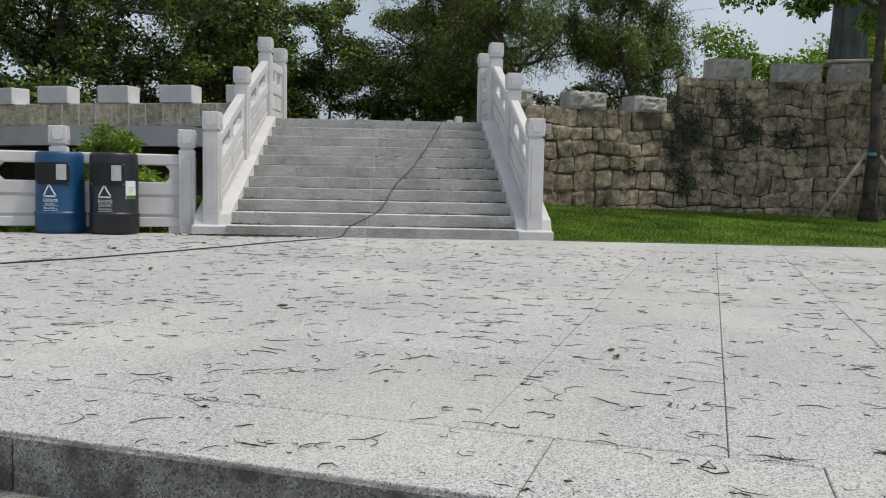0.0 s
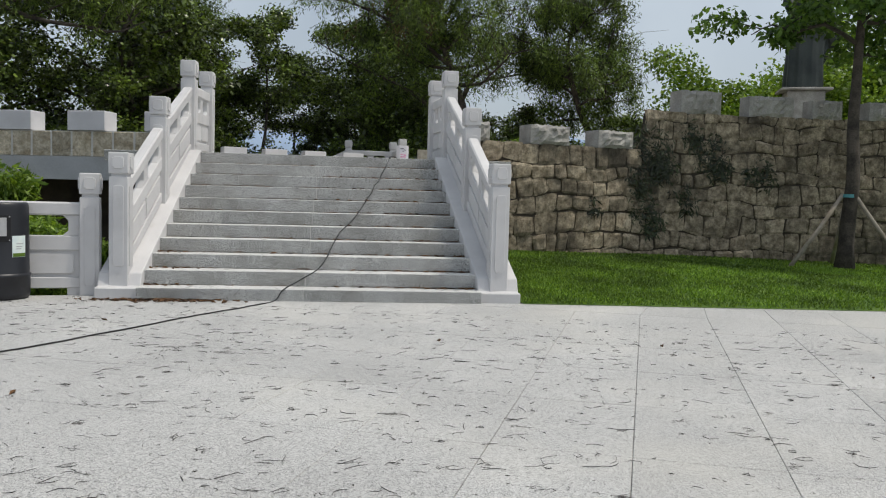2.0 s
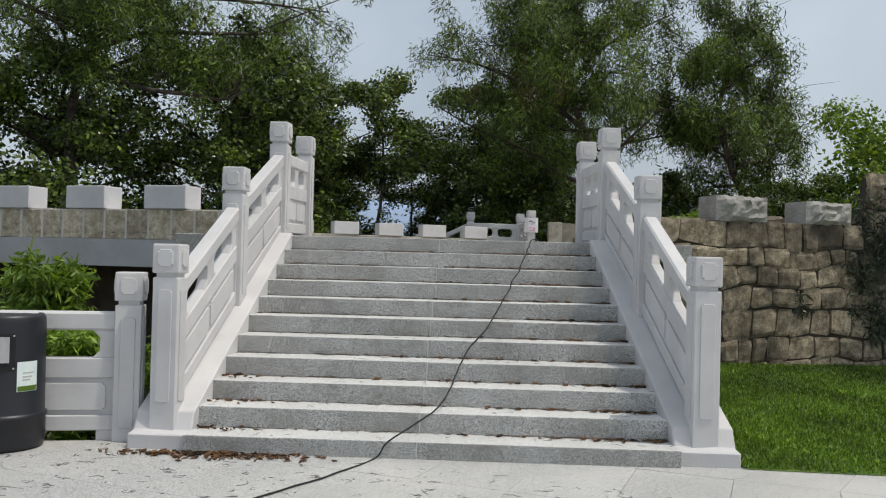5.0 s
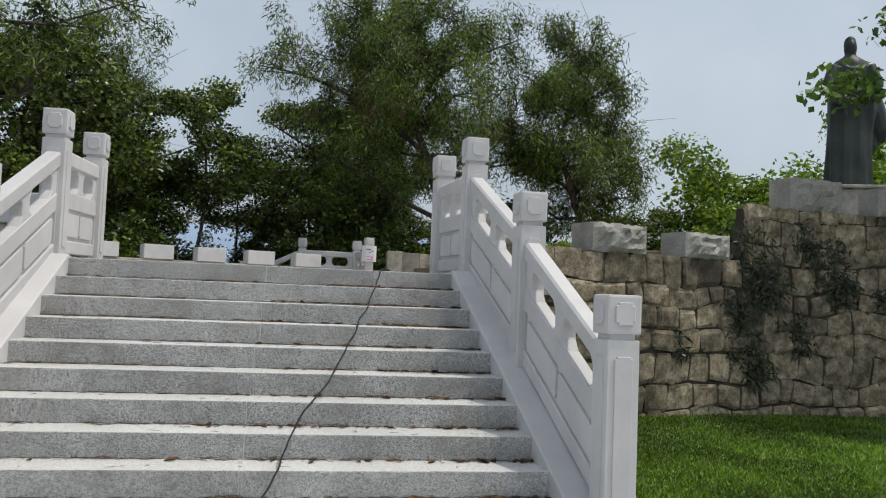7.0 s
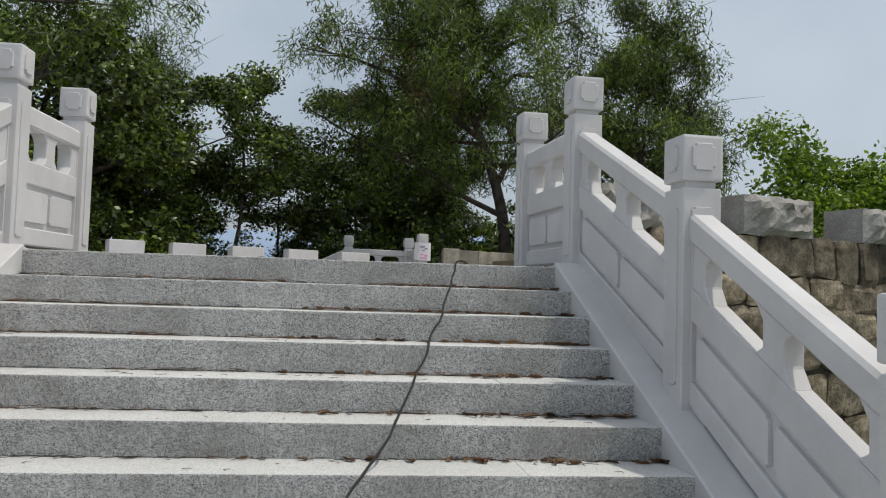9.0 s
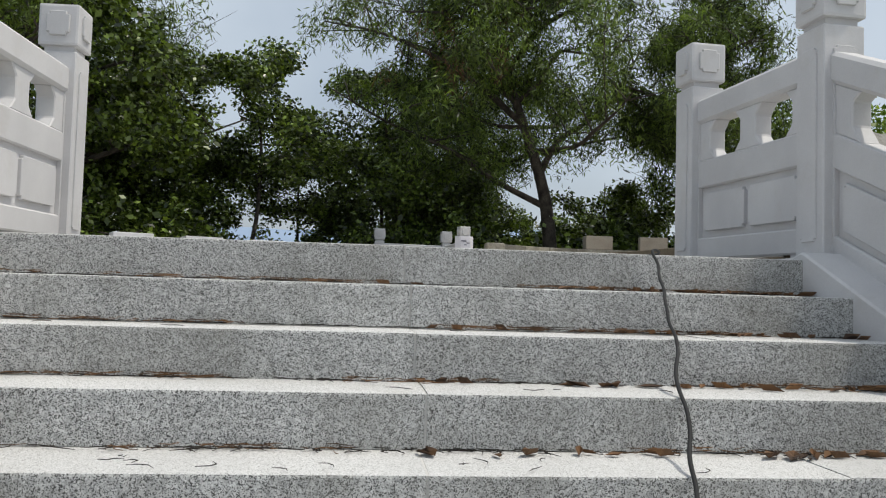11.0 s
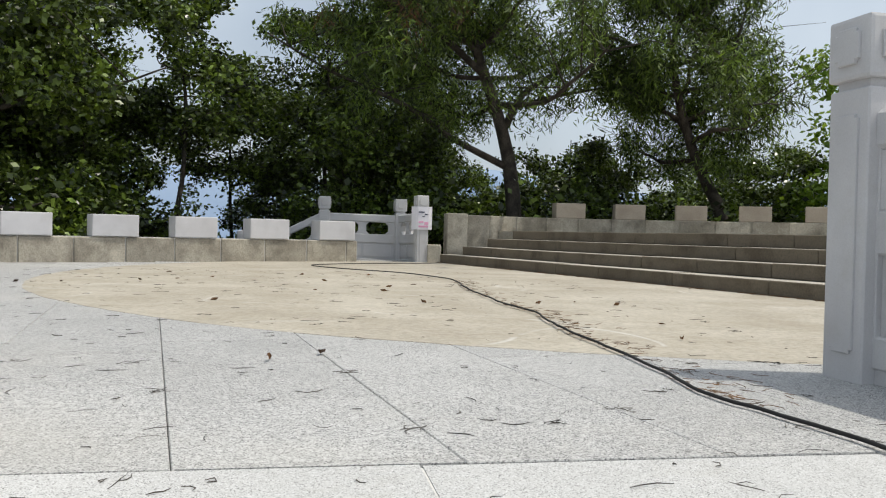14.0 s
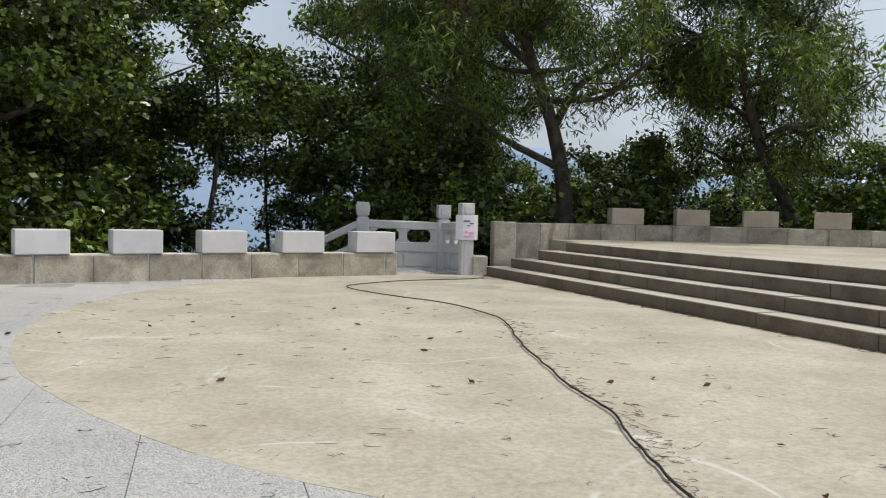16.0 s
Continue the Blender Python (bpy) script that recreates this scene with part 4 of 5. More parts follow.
wisp_b = tree("needle_tree", "tall dark needle tree with a crooked trunk and bare twigs", 32, 10.5, 2.0, 0.155, M_LEAF_WISP, first=0.40, limbs=18, per=210, size=0.155, width=0.085, droop=1.0, clump=0.40, twigs=6, rise=0.45, m=pose(8.6, 17.2, -0.47, 0, 0, 0), flatten=1.4, group="needle trees", bare=1,
     stem=[(0, 0, 0), (-0.35, -0.2, 2.8), (-0.75, -0.2, 3.7), (-1.15, -0.2, 4.6), (-1.5, -0.2, 6.0), (-1.3, -0.1, 7.2), (-1.2, 0, 9.4)],
     arms=([(-1.35, -0.2, 5.4), (-0.85, -0.3, 5.5), (-0.35, -0.3, 5.7), (-0.25, -0.3, 6.3), (0.1, -0.2, 7.4)], [(-1.4, -0.2, 5.7), (-2.1, -0.3, 5.6), (-2.7, -0.3, 5.2)]))
stand(wisp_b, ((1.6, 23.5, 200, 1.0), (-7.0, 22.5, 130, 1.05)))
# slender trees that close the row over a low gap
slim_a = tree("slender_tree", "slender broadleaf tree with an open green crown", 41, 8.4, 1.7, 0.075, M_LEAF_MID, first=0.58, limbs=14, per=90, size=0.11, width=0.28, clump=0.40, twigs=6, rise=0.35, m=pose(-2.3, 18.6, -0.47), group="slender trees")
slim_b = tree("slender_tree", "slender broadleaf tree with an open green crown", 42, 6.4, 1.7, 0.06, M_LEAF_DARK, first=0.2, limbs=15, per=100, size=0.11, width=0.28, clump=0.40, twigs=6, rise=0.3, m=pose(1.1, 19.4, -0.47), group="slender trees", core=14)
stand(slim_a, ((0.6, 21.0, 60, 1.05), (-1.3, 20.4, 200, 0.82)))
stand(slim_b, ((-0.55, 20.6, 130, 0.72), (-3.7, 19.6, 10, 0.95), (2.2, 19.0, 220, 0.85), (5.9, 19.4, 220, 0.85), (10.4, 18.4, 300, 0.85), (7.3, 20.0, 80, 0.8)))
# low growth behind the parapet
bush_a = tree("bush", "low dark-green bush behind the parapet", 51, 2.9, 1.5, 0.05, M_LEAF_DARK, first=0.05, limbs=13, per=100, size=0.12, width=0.28, clump=0.5, twigs=4, category="bush", m=pose(-5.6, 15.2, -0.47), group="bushes", core=16)
stand(bush_a, ((-4.2, 16.3, 70, 1.1), (0.9, 18.0, 130, 1.0), (-2.6, 17.8, 250, 0.74), (-0.7, 18.0, 20, 0.8), (-1.6, 19.4, 90, 0.7), (2.8, 18.2, 200, 1.15), (5.4, 18.3, 20, 1.15), (7.0, 18.0, 100, 1.15), (9.3, 17.4, 170, 1.2), (11.2, 15.8, 300, 1.2), (-7.6, 13.7, 200, 1.2), (-8.9, 11.0, 30, 1.25), (12.8, 12.5, 100, 1.2), (-10.2, 8.0, 300, 1.25), (4.0, 19.8, 10, 1.2)))
bright = tree("bright_bush", "bright yellow-green leafy bush beyond the rubble wall", 61, 4.6, 2.0, 0.08, M_LEAF_BRIGHT, first=0.12, limbs=18, per=270, size=0.118, width=0.3, clump=0.6, twigs=5, category="bush", m=pose(12.0, 15.3, -0.47), group="bright bushes")
bright.scale = (1.16, 1.16, 1.16)
for x, y, r, s in ((14.0, 14.3, 200, 1.2), (16.2, 16.0, 50, 1.35)):
    o = copy_thing(bright, pose(x, y, -0.47, 0, 0, r))
    o.scale = (s, s, s)
# shrubs in the hollow behind the plaza railing
shrub = tree("shrub", "fresh green feathery shrub behind the plaza railing", 71, 1.85, 0.62, 0.025, M_LEAF_BRIGHT, first=0.12, limbs=14, per=60, size=0.15, width=0.12, droop=0.5, clump=0.20, twigs=5, rise=0.9, category="shrub", m=pose(-3.45, 1.95, -0.55), group="green shrubs")
shrub.scale = (0.72, 0.72, 1.02)
for x, y, r, s in ((-2.75, 1.5, 200, 0.66), (-2.3, 2.3, 90, 0.5), (-5.6, 2.2, 40, 0.5), (-7.0, 1.5, 150, 0.5), (-4.6, 1.6, 10, 0.5)):
    o = copy_thing(shrub, pose(x, y, -0.47, 0, 0, r))
    o.scale = (s, s, s)
o = copy_thing(shrub, pose(3.2, 4.75, LAND - 0.35, 0, 0, 30))
o.scale = (0.42, 0.42, 0.42)

# ferns rooted in the joints of the rubble wall
M_FERN = leafy("dark_fern", (0.012, 0.020, 0.008), (0.045, 0.062, 0.022), trans=0.2)
for i, (x, z, r, n) in enumerate(((5.25, 1.95, 0.42, 1500), (6.35, 1.92, 0.36, 1100), (5.2, 1.02, 0.34, 800), (5.85, 1.25, 0.25, 350), (7.3, 1.68, 0.28, 400), (4.25, 1.05, 0.14, 120), (5.0, 1.5, 0.25, 400), (6.0, 2.25, 0.26, 350))):
    p = min(RIGHT_LINE, key=lambda q: abs(q.x - x))
    me = leaves_mesh("fern", [(0, 0, 0), (r * 0.5, 0.02, -r * 0.7), (-r * 0.5, 0.02, -r * 0.3)], [r, r * 0.7, r * 0.6], n // 3, 0.11, 0.13, M_FERN, 0.7, 90 + i, 1.0)
    ob = new("wall_fern", me)
    ob.matrix_world = Matrix.Translation((p.x, p.y - 0.19, z)) @ Matrix.Diagonal((1, 0.28, 1, 1))
    tagged(ob, "dark green fern growing out of the wall joints", "fern", "wall ferns")

# young staked tree on the lawn
YX, YY = 8.24, 3.58
yz = lawn_z(YX, YY)
young = tree("young_tree", "young staked tree with fresh green leaves on the lawn", 81, 6.8, 1.5, 0.125, M_LEAF_YOUNG, first=0.60, limbs=15, per=120, size=0.12, width=0.28, droop=0.7, clump=0.36, twigs=5, rise=0.1, m=pose(YX, YY, yz - 0.05), lean=(0.015, 0.0), wiggle=0.008)
bm = bmesh.new()
bmesh.ops.create_cone(bm, segments=14, radius1=0.122, radius2=0.120, depth=0.05)
band = part("band", bm, surface("teal_strap", (0.05, 0.20, 0.22), (0.08, 0.28, 0.3), patch=8, rough=0.6, bump=0.05), young, "teal strap round the trunk")
band.location = (0.01, 0, 1.28 - yz + 0.05)
stake_mat = surface("weathered_pole", (0.20, 0.17, 0.13), (0.34, 0.30, 0.25), patch=6, grain=60, rough=0.9, bump=0.4)
for dx, dy in ((-0.95, -0.1), (0.75, -0.55), (0.2, 0.7)):
    v, f = tube([(YX + dx, YY + dy, lawn_z(YX + dx, YY + dy) - 0.03), (YX + dx * 0.5, YY + dy * 0.5, 0.75), (YX + dx * 0.1, YY + dy * 0.1, 1.30)], [0.035, 0.032, 0.028], 8)
    tagged(new("support_pole", mesh_from("support_pole", v, f, stake_mat, True)), "weathered wooden pole propping the young tree", "support pole", "support poles")

# distant hill, the haze of distance painted into its blue
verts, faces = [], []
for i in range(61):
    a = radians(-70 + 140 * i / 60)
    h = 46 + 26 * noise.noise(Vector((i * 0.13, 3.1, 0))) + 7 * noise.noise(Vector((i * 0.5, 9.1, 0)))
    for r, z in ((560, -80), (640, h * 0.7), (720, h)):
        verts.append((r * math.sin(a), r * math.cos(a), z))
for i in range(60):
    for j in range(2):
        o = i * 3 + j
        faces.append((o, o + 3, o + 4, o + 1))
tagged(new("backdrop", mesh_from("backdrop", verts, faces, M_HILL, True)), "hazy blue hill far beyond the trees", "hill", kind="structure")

# ---- statue on the hill behind the wall ----
def statue(m):
    """A robed standing figure as one plain mesh."""
    verts, faces = [], []
    rings, sides = 30, 28
    prof = [(0.0, 0.62, 0.50), (0.10, 0.60, 0.48), (0.22, 0.57, 0.45), (0.36, 0.55, 0.43), (0.48, 0.56, 0.44), (0.58, 0.58, 0.44), (0.68, 0.56, 0.40), (0.76, 0.55, 0.36), (0.82, 0.50, 0.31), (0.855, 0.34, 0.24), (0.875, 0.15, 0.15), (0.895, 0.14, 0.155), (0.92, 0.165, 0.185), (0.95, 0.165, 0.185), (0.975, 0.135, 0.15), (0.99, 0.08, 0.09), (1.0, 0.01, 0.01)]
    H = 3.05
    for i in range(rings * 2):
        u = i / (rings * 2 - 1)
        k = next(j for j in range(len(prof) - 1) if prof[j + 1][0] >= u - 1e-9)
        a, b = prof[k], prof[k + 1]
        f = (u - a[0]) / (b[0] - a[0])
        rx, ry = a[1] + (b[1] - a[1]) * f, a[2] + (b[2] - a[2]) * f
        for q in range(sides):
            t = 2 * math.pi * q / sides
            fold = 1.0 + (0.055 * math.sin(9 * t + 2 * u) + 0.04 * math.sin(5 * t - 5 * u) if u < 0.84 else 0.0)
            sweep = 0.16 * max(0.0, math.cos(t - 0.4)) * math.exp(-((u - 0.52) / 0.16) ** 2)
            verts.append(((rx * fold + sweep) * math.cos(t), ry * fold * math.sin(t), H * u))
    for i in range(rings * 2 - 1):
        for q in range(sides):
            q2 = (q + 1) % sides
            faces.append((i * sides + q, i * sides + q2, (i + 1) * sides + q2, (i + 1) * sides + q))
    faces.append(tuple(range(sides))[::-1])
    faces.append(tuple((rings * 2 - 1) * sides + q for q in range(sides)))
    parts_ = [([Vector(v) for v in verts], faces)]
    parts_.append(tube([(-0.46, -0.12, 2.42), (-0.62, -0.22, 2.05), (-0.50, -0.42, 1.72), (-0.18, -0.52, 1.66)], [0.17, 0.19, 0.16, 0.11], 12))
    parts_.append(tube([(0.46, -0.12, 2.42), (0.60, -0.26, 2.05), (0.40, -0.50, 1.80), (0.02, -0.56, 1.78)], [0.17, 0.19, 0.16, 0.11], 12))
    parts_.append(tube([(-0.33, -0.48, 2.25), (-0.28, -0.55, 1.35)], [0.035, 0.055], 8))
    parts_.append(tube([(0, 0.02, 2.90), (0, 0.05, 3.02), (0.0, 0.08, 3.07)], [0.17, 0.15, 0.08], 10))
    # the cloak, blown out behind
    parts_.append(tube([(0.22, 0.12, 2.50), (0.48, 0.20, 2.0), (0.70, 0.22, 1.5), (0.88, 0.22, 1.15), (0.90, 0.2, 0.95)], [0.28, 0.33, 0.33, 0.26, 0.10], 12))
    parts_.append(tube([(0.10, 0.22, 2.3), (0.38, 0.30, 1.5), (0.55, 0.30, 0.85), (0.5, 0.28, 0.6)], [0.25, 0.34, 0.3, 0.12], 12))
    for k in range(3):
        parts_.append(tube([(-0.42, -0.12, 2.50 - 0.03 * k), (-0.15, -0.36 - 0.03 * k, 2.36 - 0.12 * k), (0.2, -0.36 - 0.03 * k, 2.34 - 0.12 * k), (0.46, -0.1, 2.50 - 0.03 * k)], [0.03, 0.045, 0.045, 0.03], 6))
    v, f = join(parts_)
    ob = new("statue", mesh_from("statue", v, f, M_BRONZE, True))
    ob.matrix_world = m
    skin = ob.modifiers.new("skin", 'REMESH')
    skin.mode, skin.voxel_size, skin.use_smooth_shade = 'VOXEL', 0.03, True
    return tagged(ob, "tall dark bronze statue of a robed standing figure", "statue")


statue(pose(12.35, 12.6, 4.16, 0, 0, -18) @ Matrix.Diagonal((0.80, 0.86, 1.1, 1)))
bm = bmesh.new()
box(bm, -0.46, 0.46, -0.46, 0.46, -4.63, -0.07, bevel=0.03)
box(bm, -0.62, 0.62, -0.56, 0.56, -0.07, 0.0, bevel=0.015)
ped = part("pedestal", bm, M_ROCKCAP)
ped.matrix_world = pose(12.35, 12.6, 4.16, 0, 0, -18)
tagged(ped, "square grey stone pedestal under the statue", "pedestal")


# ---- litter bins ----
def text_mesh(body, size, material, name, radius, angle, z, parent, label):
    """Lettering bent round the bin's side."""
    cu = bpy.data.curves.new(name, 'FONT')
    cu.body, cu.size, cu.align_x, cu.extrude = body, size, 'CENTER', 0.0006
    tmp = bpy.data.objects.new(name, cu)
    scene.collection.objects.link(tmp)
    bpy.context.view_layer.update()
    me = bpy.data.meshes.new_from_object(tmp.evaluated_get(bpy.context.evaluated_depsgraph_get()))
    bpy.data.objects.remove(tmp)
    for v in me.vertices:
        a = angle + v.co.x / radius
        r = radius + 0.002 + v.co.z
        v.co = Vector((r * math.sin(a), -r * math.cos(a), z + v.co.y))
    me.materials.clear()
    me.materials.append(material)
    ob = new(name, me)
    ob.parent = parent
    return tagged(ob, label)


def curved_patch(bm, radius, a0, a1, z0, z1, depth, n=8):
    """A bent plate on the bin's side."""
    ring = []
    for i in range(n + 1):
        a = a0 + (a1 - a0) * i / n
        ring.append([bm.verts.new((r * math.sin(a), -r * math.cos(a), z)) for r, z in ((radius - 0.004, z0), (radius + depth, z0), (radius + depth, z1), (radius - 0.004, z1))])
    for p, q in zip(ring, ring[1:]):
        for i in range(4):
            bm.faces.new((p[i], q[i], q[(i + 1) % 4], p[(i + 1) % 4]))
    bm.faces.new(ring[0])
    bm.faces.new(ring[-1][::-1])


M_PRINT = surface("white_print", (0.70, 0.72, 0.74), (0.78, 0.80, 0.82), patch=20, rough=0.6, bump=0.0)
M_SLOT = surface("black_slot_plate", (0.004, 0.004, 0.005), (0.008, 0.008, 0.009), patch=10, rough=0.75, bump=0.0)
M_STEEL = surface("dull_steel_plate", (0.42, 0.42, 0.42), (0.52, 0.52, 0.52), patch=10, rough=0.45, bump=0.05, metal=0.6)


def litter_bin(label, base, words, small, m, sticker):
    b = thing("litter_bin", label, "litter bin", m, "litter bins")
    mat = surface("bin_plastic", base, tuple(c * 1.25 for c in base), patch=3.0, grain=80, grain_dark=0.08, rough=0.42, bump=0.03, stain=(4.0, 0.6, 0.85, (0.3, 0.29, 0.27), 0.18))
    prof = [(0.250, 0.0), (0.272, 0.02), (0.276, 0.05), (0.278, 0.20), (0.286, 0.205), (0.286, 0.225), (0.274, 0.232), (0.270, 0.24), (0.268, 0.60), (0.266, 0.82), (0.262, 0.852), (0.252, 0.868), (0.236, 0.874), (0.222, 0.866), (0.0, 0.868)]
    bm = bmesh.new()
    seg = 40
    rings = [[bm.verts.new((r * math.cos(2 * math.pi * q / seg), r * math.sin(2 * math.pi * q / seg), z)) for q in range(seg)] for r, z in prof[:-1]]
    tip = bm.verts.new((0, 0, prof[-1][1]))
    for p, q in zip(rings, rings[1:]):
        for i in range(seg):
            bm.faces.new((p[i], p[(i + 1) % seg], q[(i + 1) % seg], q[i]))
    for i in range(seg):
        bm.faces.new((rings[-1][i], rings[-1][(i + 1) % seg], tip))
    bm.faces.new(rings[0][::-1])
    part("body", bm, mat, b, smooth=True)
    bm = bmesh.new()
    curved_patch(bm, 0.268, -0.98, 0.60, 0.522, 0.758, 0.008, 12)
    slot = part("slot_plate", bm, M_SLOT, b, "black slot plate")
    bm = bmesh.new()
    curved_patch(bm, 0.274, 0.08, 0.46, 0.575, 0.738, 0.012, 5)
    part("ash_tray", bm, M_STEEL, slot, "dull steel ash plate")
    for a in (-0.86, 0.56):
        for z in (0.537, 0.745):
            bm = bmesh.new()
            curved_patch(bm, 0.276, a - 0.02, a + 0.02, z - 0.005, z + 0.005, 0.003, 2)
            part("rivet", bm, M_STEEL, slot)
    # arrows round a triangle
    tri = [(-0.088, 0.392), (0.088, 0.392), (0.0, 0.540)]
    cen = (0.0, 0.441)
    for i in range(3):
        (x0, z0), (x1, z1) = tri[i], tri[(i + 1) % 3]
        bm = bmesh.new()
        q = [(0.06, 1.0), (0.94, 1.0), (0.90, 0.70), (0.10, 0.70)]
        a0 = -0.22
        for j in range(6):
            # short pieces that follow the round side
            outl = []
            for i0, i1, e in ((0, 1, j), (0, 1, j + 1), (3, 2, j + 1), (3, 2, j)):
                f = q[i0][0] + (q[i1][0] - q[i0][0]) * e / 6
                x, z, k = x0 + (x1 - x0) * f, z0 + (z1 - z0) * f, q[i0][1]
                outl.append((cen[0] + (x - cen[0]) * k, cen[1] + (z - cen[1]) * k))
            prism(bm, outl, lambda s, h, w: ((0.270 + w) * math.sin(a0 + s / 0.27), -(0.270 + w) * math.cos(a0 + s / 0.27), h), -0.004, 0.002)
        part("arrow", bm, M_PRINT, b, "white recycling arrow")
    text_mesh(words, 0.044, M_PRINT, "lettering", 0.270, -0.20, 0.338, b, "white lettering")
    text_mesh(small, 0.026, M_PRINT, "lettering", 0.270, -0.20, 0.311, b, "white lettering")
    for z in (0.246, 0.298):
        bm = bmesh.new()
        curved_patch(bm, 0.270, -0.52, 0.14, z, z + 0.003, 0.001, 8)
        part("label_line", bm, M_PRINT, b)
    for i in range(6):
        bm = bmesh.new()
        a = -0.47 + 0.10 * i
        curved_patch(bm, 0.270, a + 0.012, a + 0.05, 0.260 + 0.004 * (i % 2), 0.285 - 0.005 * (i % 3), 0.001, 2)
        part("pictogram", bm, M_PRINT, b)
    if sticker:
        bm = bmesh.new()
        curved_patch(bm, 0.268, 0.66, 1.22, 0.385, 0.575, 0.002, 6)
        st = part("sticker", bm, surface("pale_sticker", (0.62, 0.72, 0.72), (0.74, 0.80, 0.76), patch=12, rough=0.5, bump=0.0), b, "pale paper sticker")
        bm = bmesh.new()
        curved_patch(bm, 0.2705, 0.68, 1.20, 0.388, 0.42, 0.002, 6)
        part("stripe", bm, M_LEAF_BRIGHT, st, "green stripe")
        for z, c in ((0.50, 0.3), (0.475, 0.25), (0.455, 0.2)):
            bm = bmesh.new()
            curved_patch(bm, 0.2705, 0.80, 0.80 + c, z, z + 0.008, 0.002, 4)
            part("text_bar", bm, M_CONC, st)
    return b


litter_bin("blue plastic litter bin with white lettering", (0.004, 0.052, 0.135), "可回收物", "Recyclable", pose(-3.33, 0.0, 0.0, 0, 0, 9) @ Matrix.Diagonal((1, 1, 1.08, 1)), False)
litter_bin("dark grey plastic litter bin with white lettering", (0.012, 0.013, 0.017), "其它垃圾", "Other waste", pose(-2.70, -0.02, 0.0, 0, 0, 9) @ Matrix.Diagonal((1, 1, 1.08, 1)), True)

# ---- poster on the far post ----
poster = thing("poster", "white paper poster with pink print wrapped round the post", "poster", pose(2.0, 15.25, LAND - 0.17, 0, 0, 10))
bm = bmesh.new()
ring = []
for i in range(13):
    s = -0.175 + 0.35 * i / 12
    y = -0.108 - 0.012 * math.cos(s / 0.155 * math.pi / 2) + (0.05 * max(0.0, abs(s) - 0.10) / 0.055)
    ring.append([bm.verts.new((s, y + o, z)) for o, z in ((0, 0.70), (0.0, 1.07), (0.002, 1.07), (0.002, 0.70))])
for p, q in zip(ring, ring[1:]):
    for i in range(4):
        bm.faces.new((p[i], q[i], q[(i + 1) % 4], p[(i + 1) % 4]))
part("sheet", bm, surface("white_paper", (0.72, 0.70, 0.76), (0.80, 0.78, 0.82), patch=5, rough=0.7, bump=0.0), poster)
M_PINK = surface("pink_print", (0.72, 0.33, 0.50), (0.8, 0.45, 0.6), patch=20, rough=0.7, bump=0.0)
M_INK = surface("dark_print", (0.06, 0.06, 0.10), (0.12, 0.12, 0.16), patch=20, rough=0.7, bump=0.0)
for x, z, w, h, mt in ((-0.03, 0.91, 0.10, 0.022, M_INK), (0.05, 0.875, 0.06, 0.018, M_INK), (0.0, 0.84, 0.05, 0.015, M_INK), (-0.04, 0.75, 0.08, 0.03, M_PINK), (0.05, 0.73, 0.07, 0.045, M_PINK), (0.0, 0.68, 0.16, 0.03, M_PINK)):
    bm = bmesh.new()
    box(bm, x - w / 2, x + w / 2, -0.1235, -0.119, z + 0.07 - h / 2, z + 0.07 + h / 2)
    part("print_bar", bm, mt, poster)

# ---- cable ----
cable_pts = [(-7.6, -9.2, -0.0), (-4.6, -6.6, 0.009), (-2.75, -4.55, 0.009), (-2.02, -3.62, 0.009), (-1.55, -2.92, 0.009), (-1.0, -1.88, 0.009), (-0.6, -1.12, 0.009), (-0.2, -0.4, 0.009), (-0.03, -0.06, 0.012)]
cross_x = (0.06, 0.345, 0.448, 0.542, 0.647, 0.785, 0.886, 0.98, 1.049, 1.13, 1.21)
for k, x in enumerate(cross_x, 1):
    cable_pts.append((x, step_y(k) - 0.004, step_z(k) + 0.009))
cable_pts += [(1.31, 3.26, LAND + 0.013), (1.28, 3.72, LAND + 0.012), (1.20, 4.07, LAND + 0.012), (1.26, 4.53, LAND + 0.012), (1.28, 5.43, LAND + 0.018), (1.34, 5.97, LAND + 0.018), (1.39, 6.53, LAND + 0.018), (1.37, 7.3, LAND + 0.018), (1.43, 8.82, LAND + 0.018), (1.53, 9.9, LAND + 0.018), (1.25, 11.1, LAND + 0.018), (0.5, 12.2, LAND + 0.018), (0.22, 13.0, LAND + 0.018), (0.9, 13.8, LAND + 0.018), (2.0, 14.35, LAND + 0.018), (2.25, 14.9, LAND + 0.018)]
line = spline(cable_pts, 420)
line = [p + Vector((0.03 * noise.noise(p * 2.6) + 0.012 * noise.noise(p * 7.0), 0, 0)) for p in line]
v, f = tube(line, [0.0060] * len(line), 8)
tagged(new("cable", mesh_from("cable", v, f, M_CABLE, True)), "long black rubber cable lying over plaza, stairs and terrace", "cable")


# ---- fallen needles and leaves ----
def twig(x, y, z, a, l, g, r=0.0017):
    bend = g.gauss(0, 1.5)
    pts = []
    for i in range(4):
        u = i / 3 - 0.5
        t = a + bend * u
        pts.append((x + math.cos(t) * l * u, y + math.sin(t) * l * u, z + r + 0.003 * g.random()))
    return tube(pts, [r * 0.7, r, r, r * 0.5], 3, cap=False)


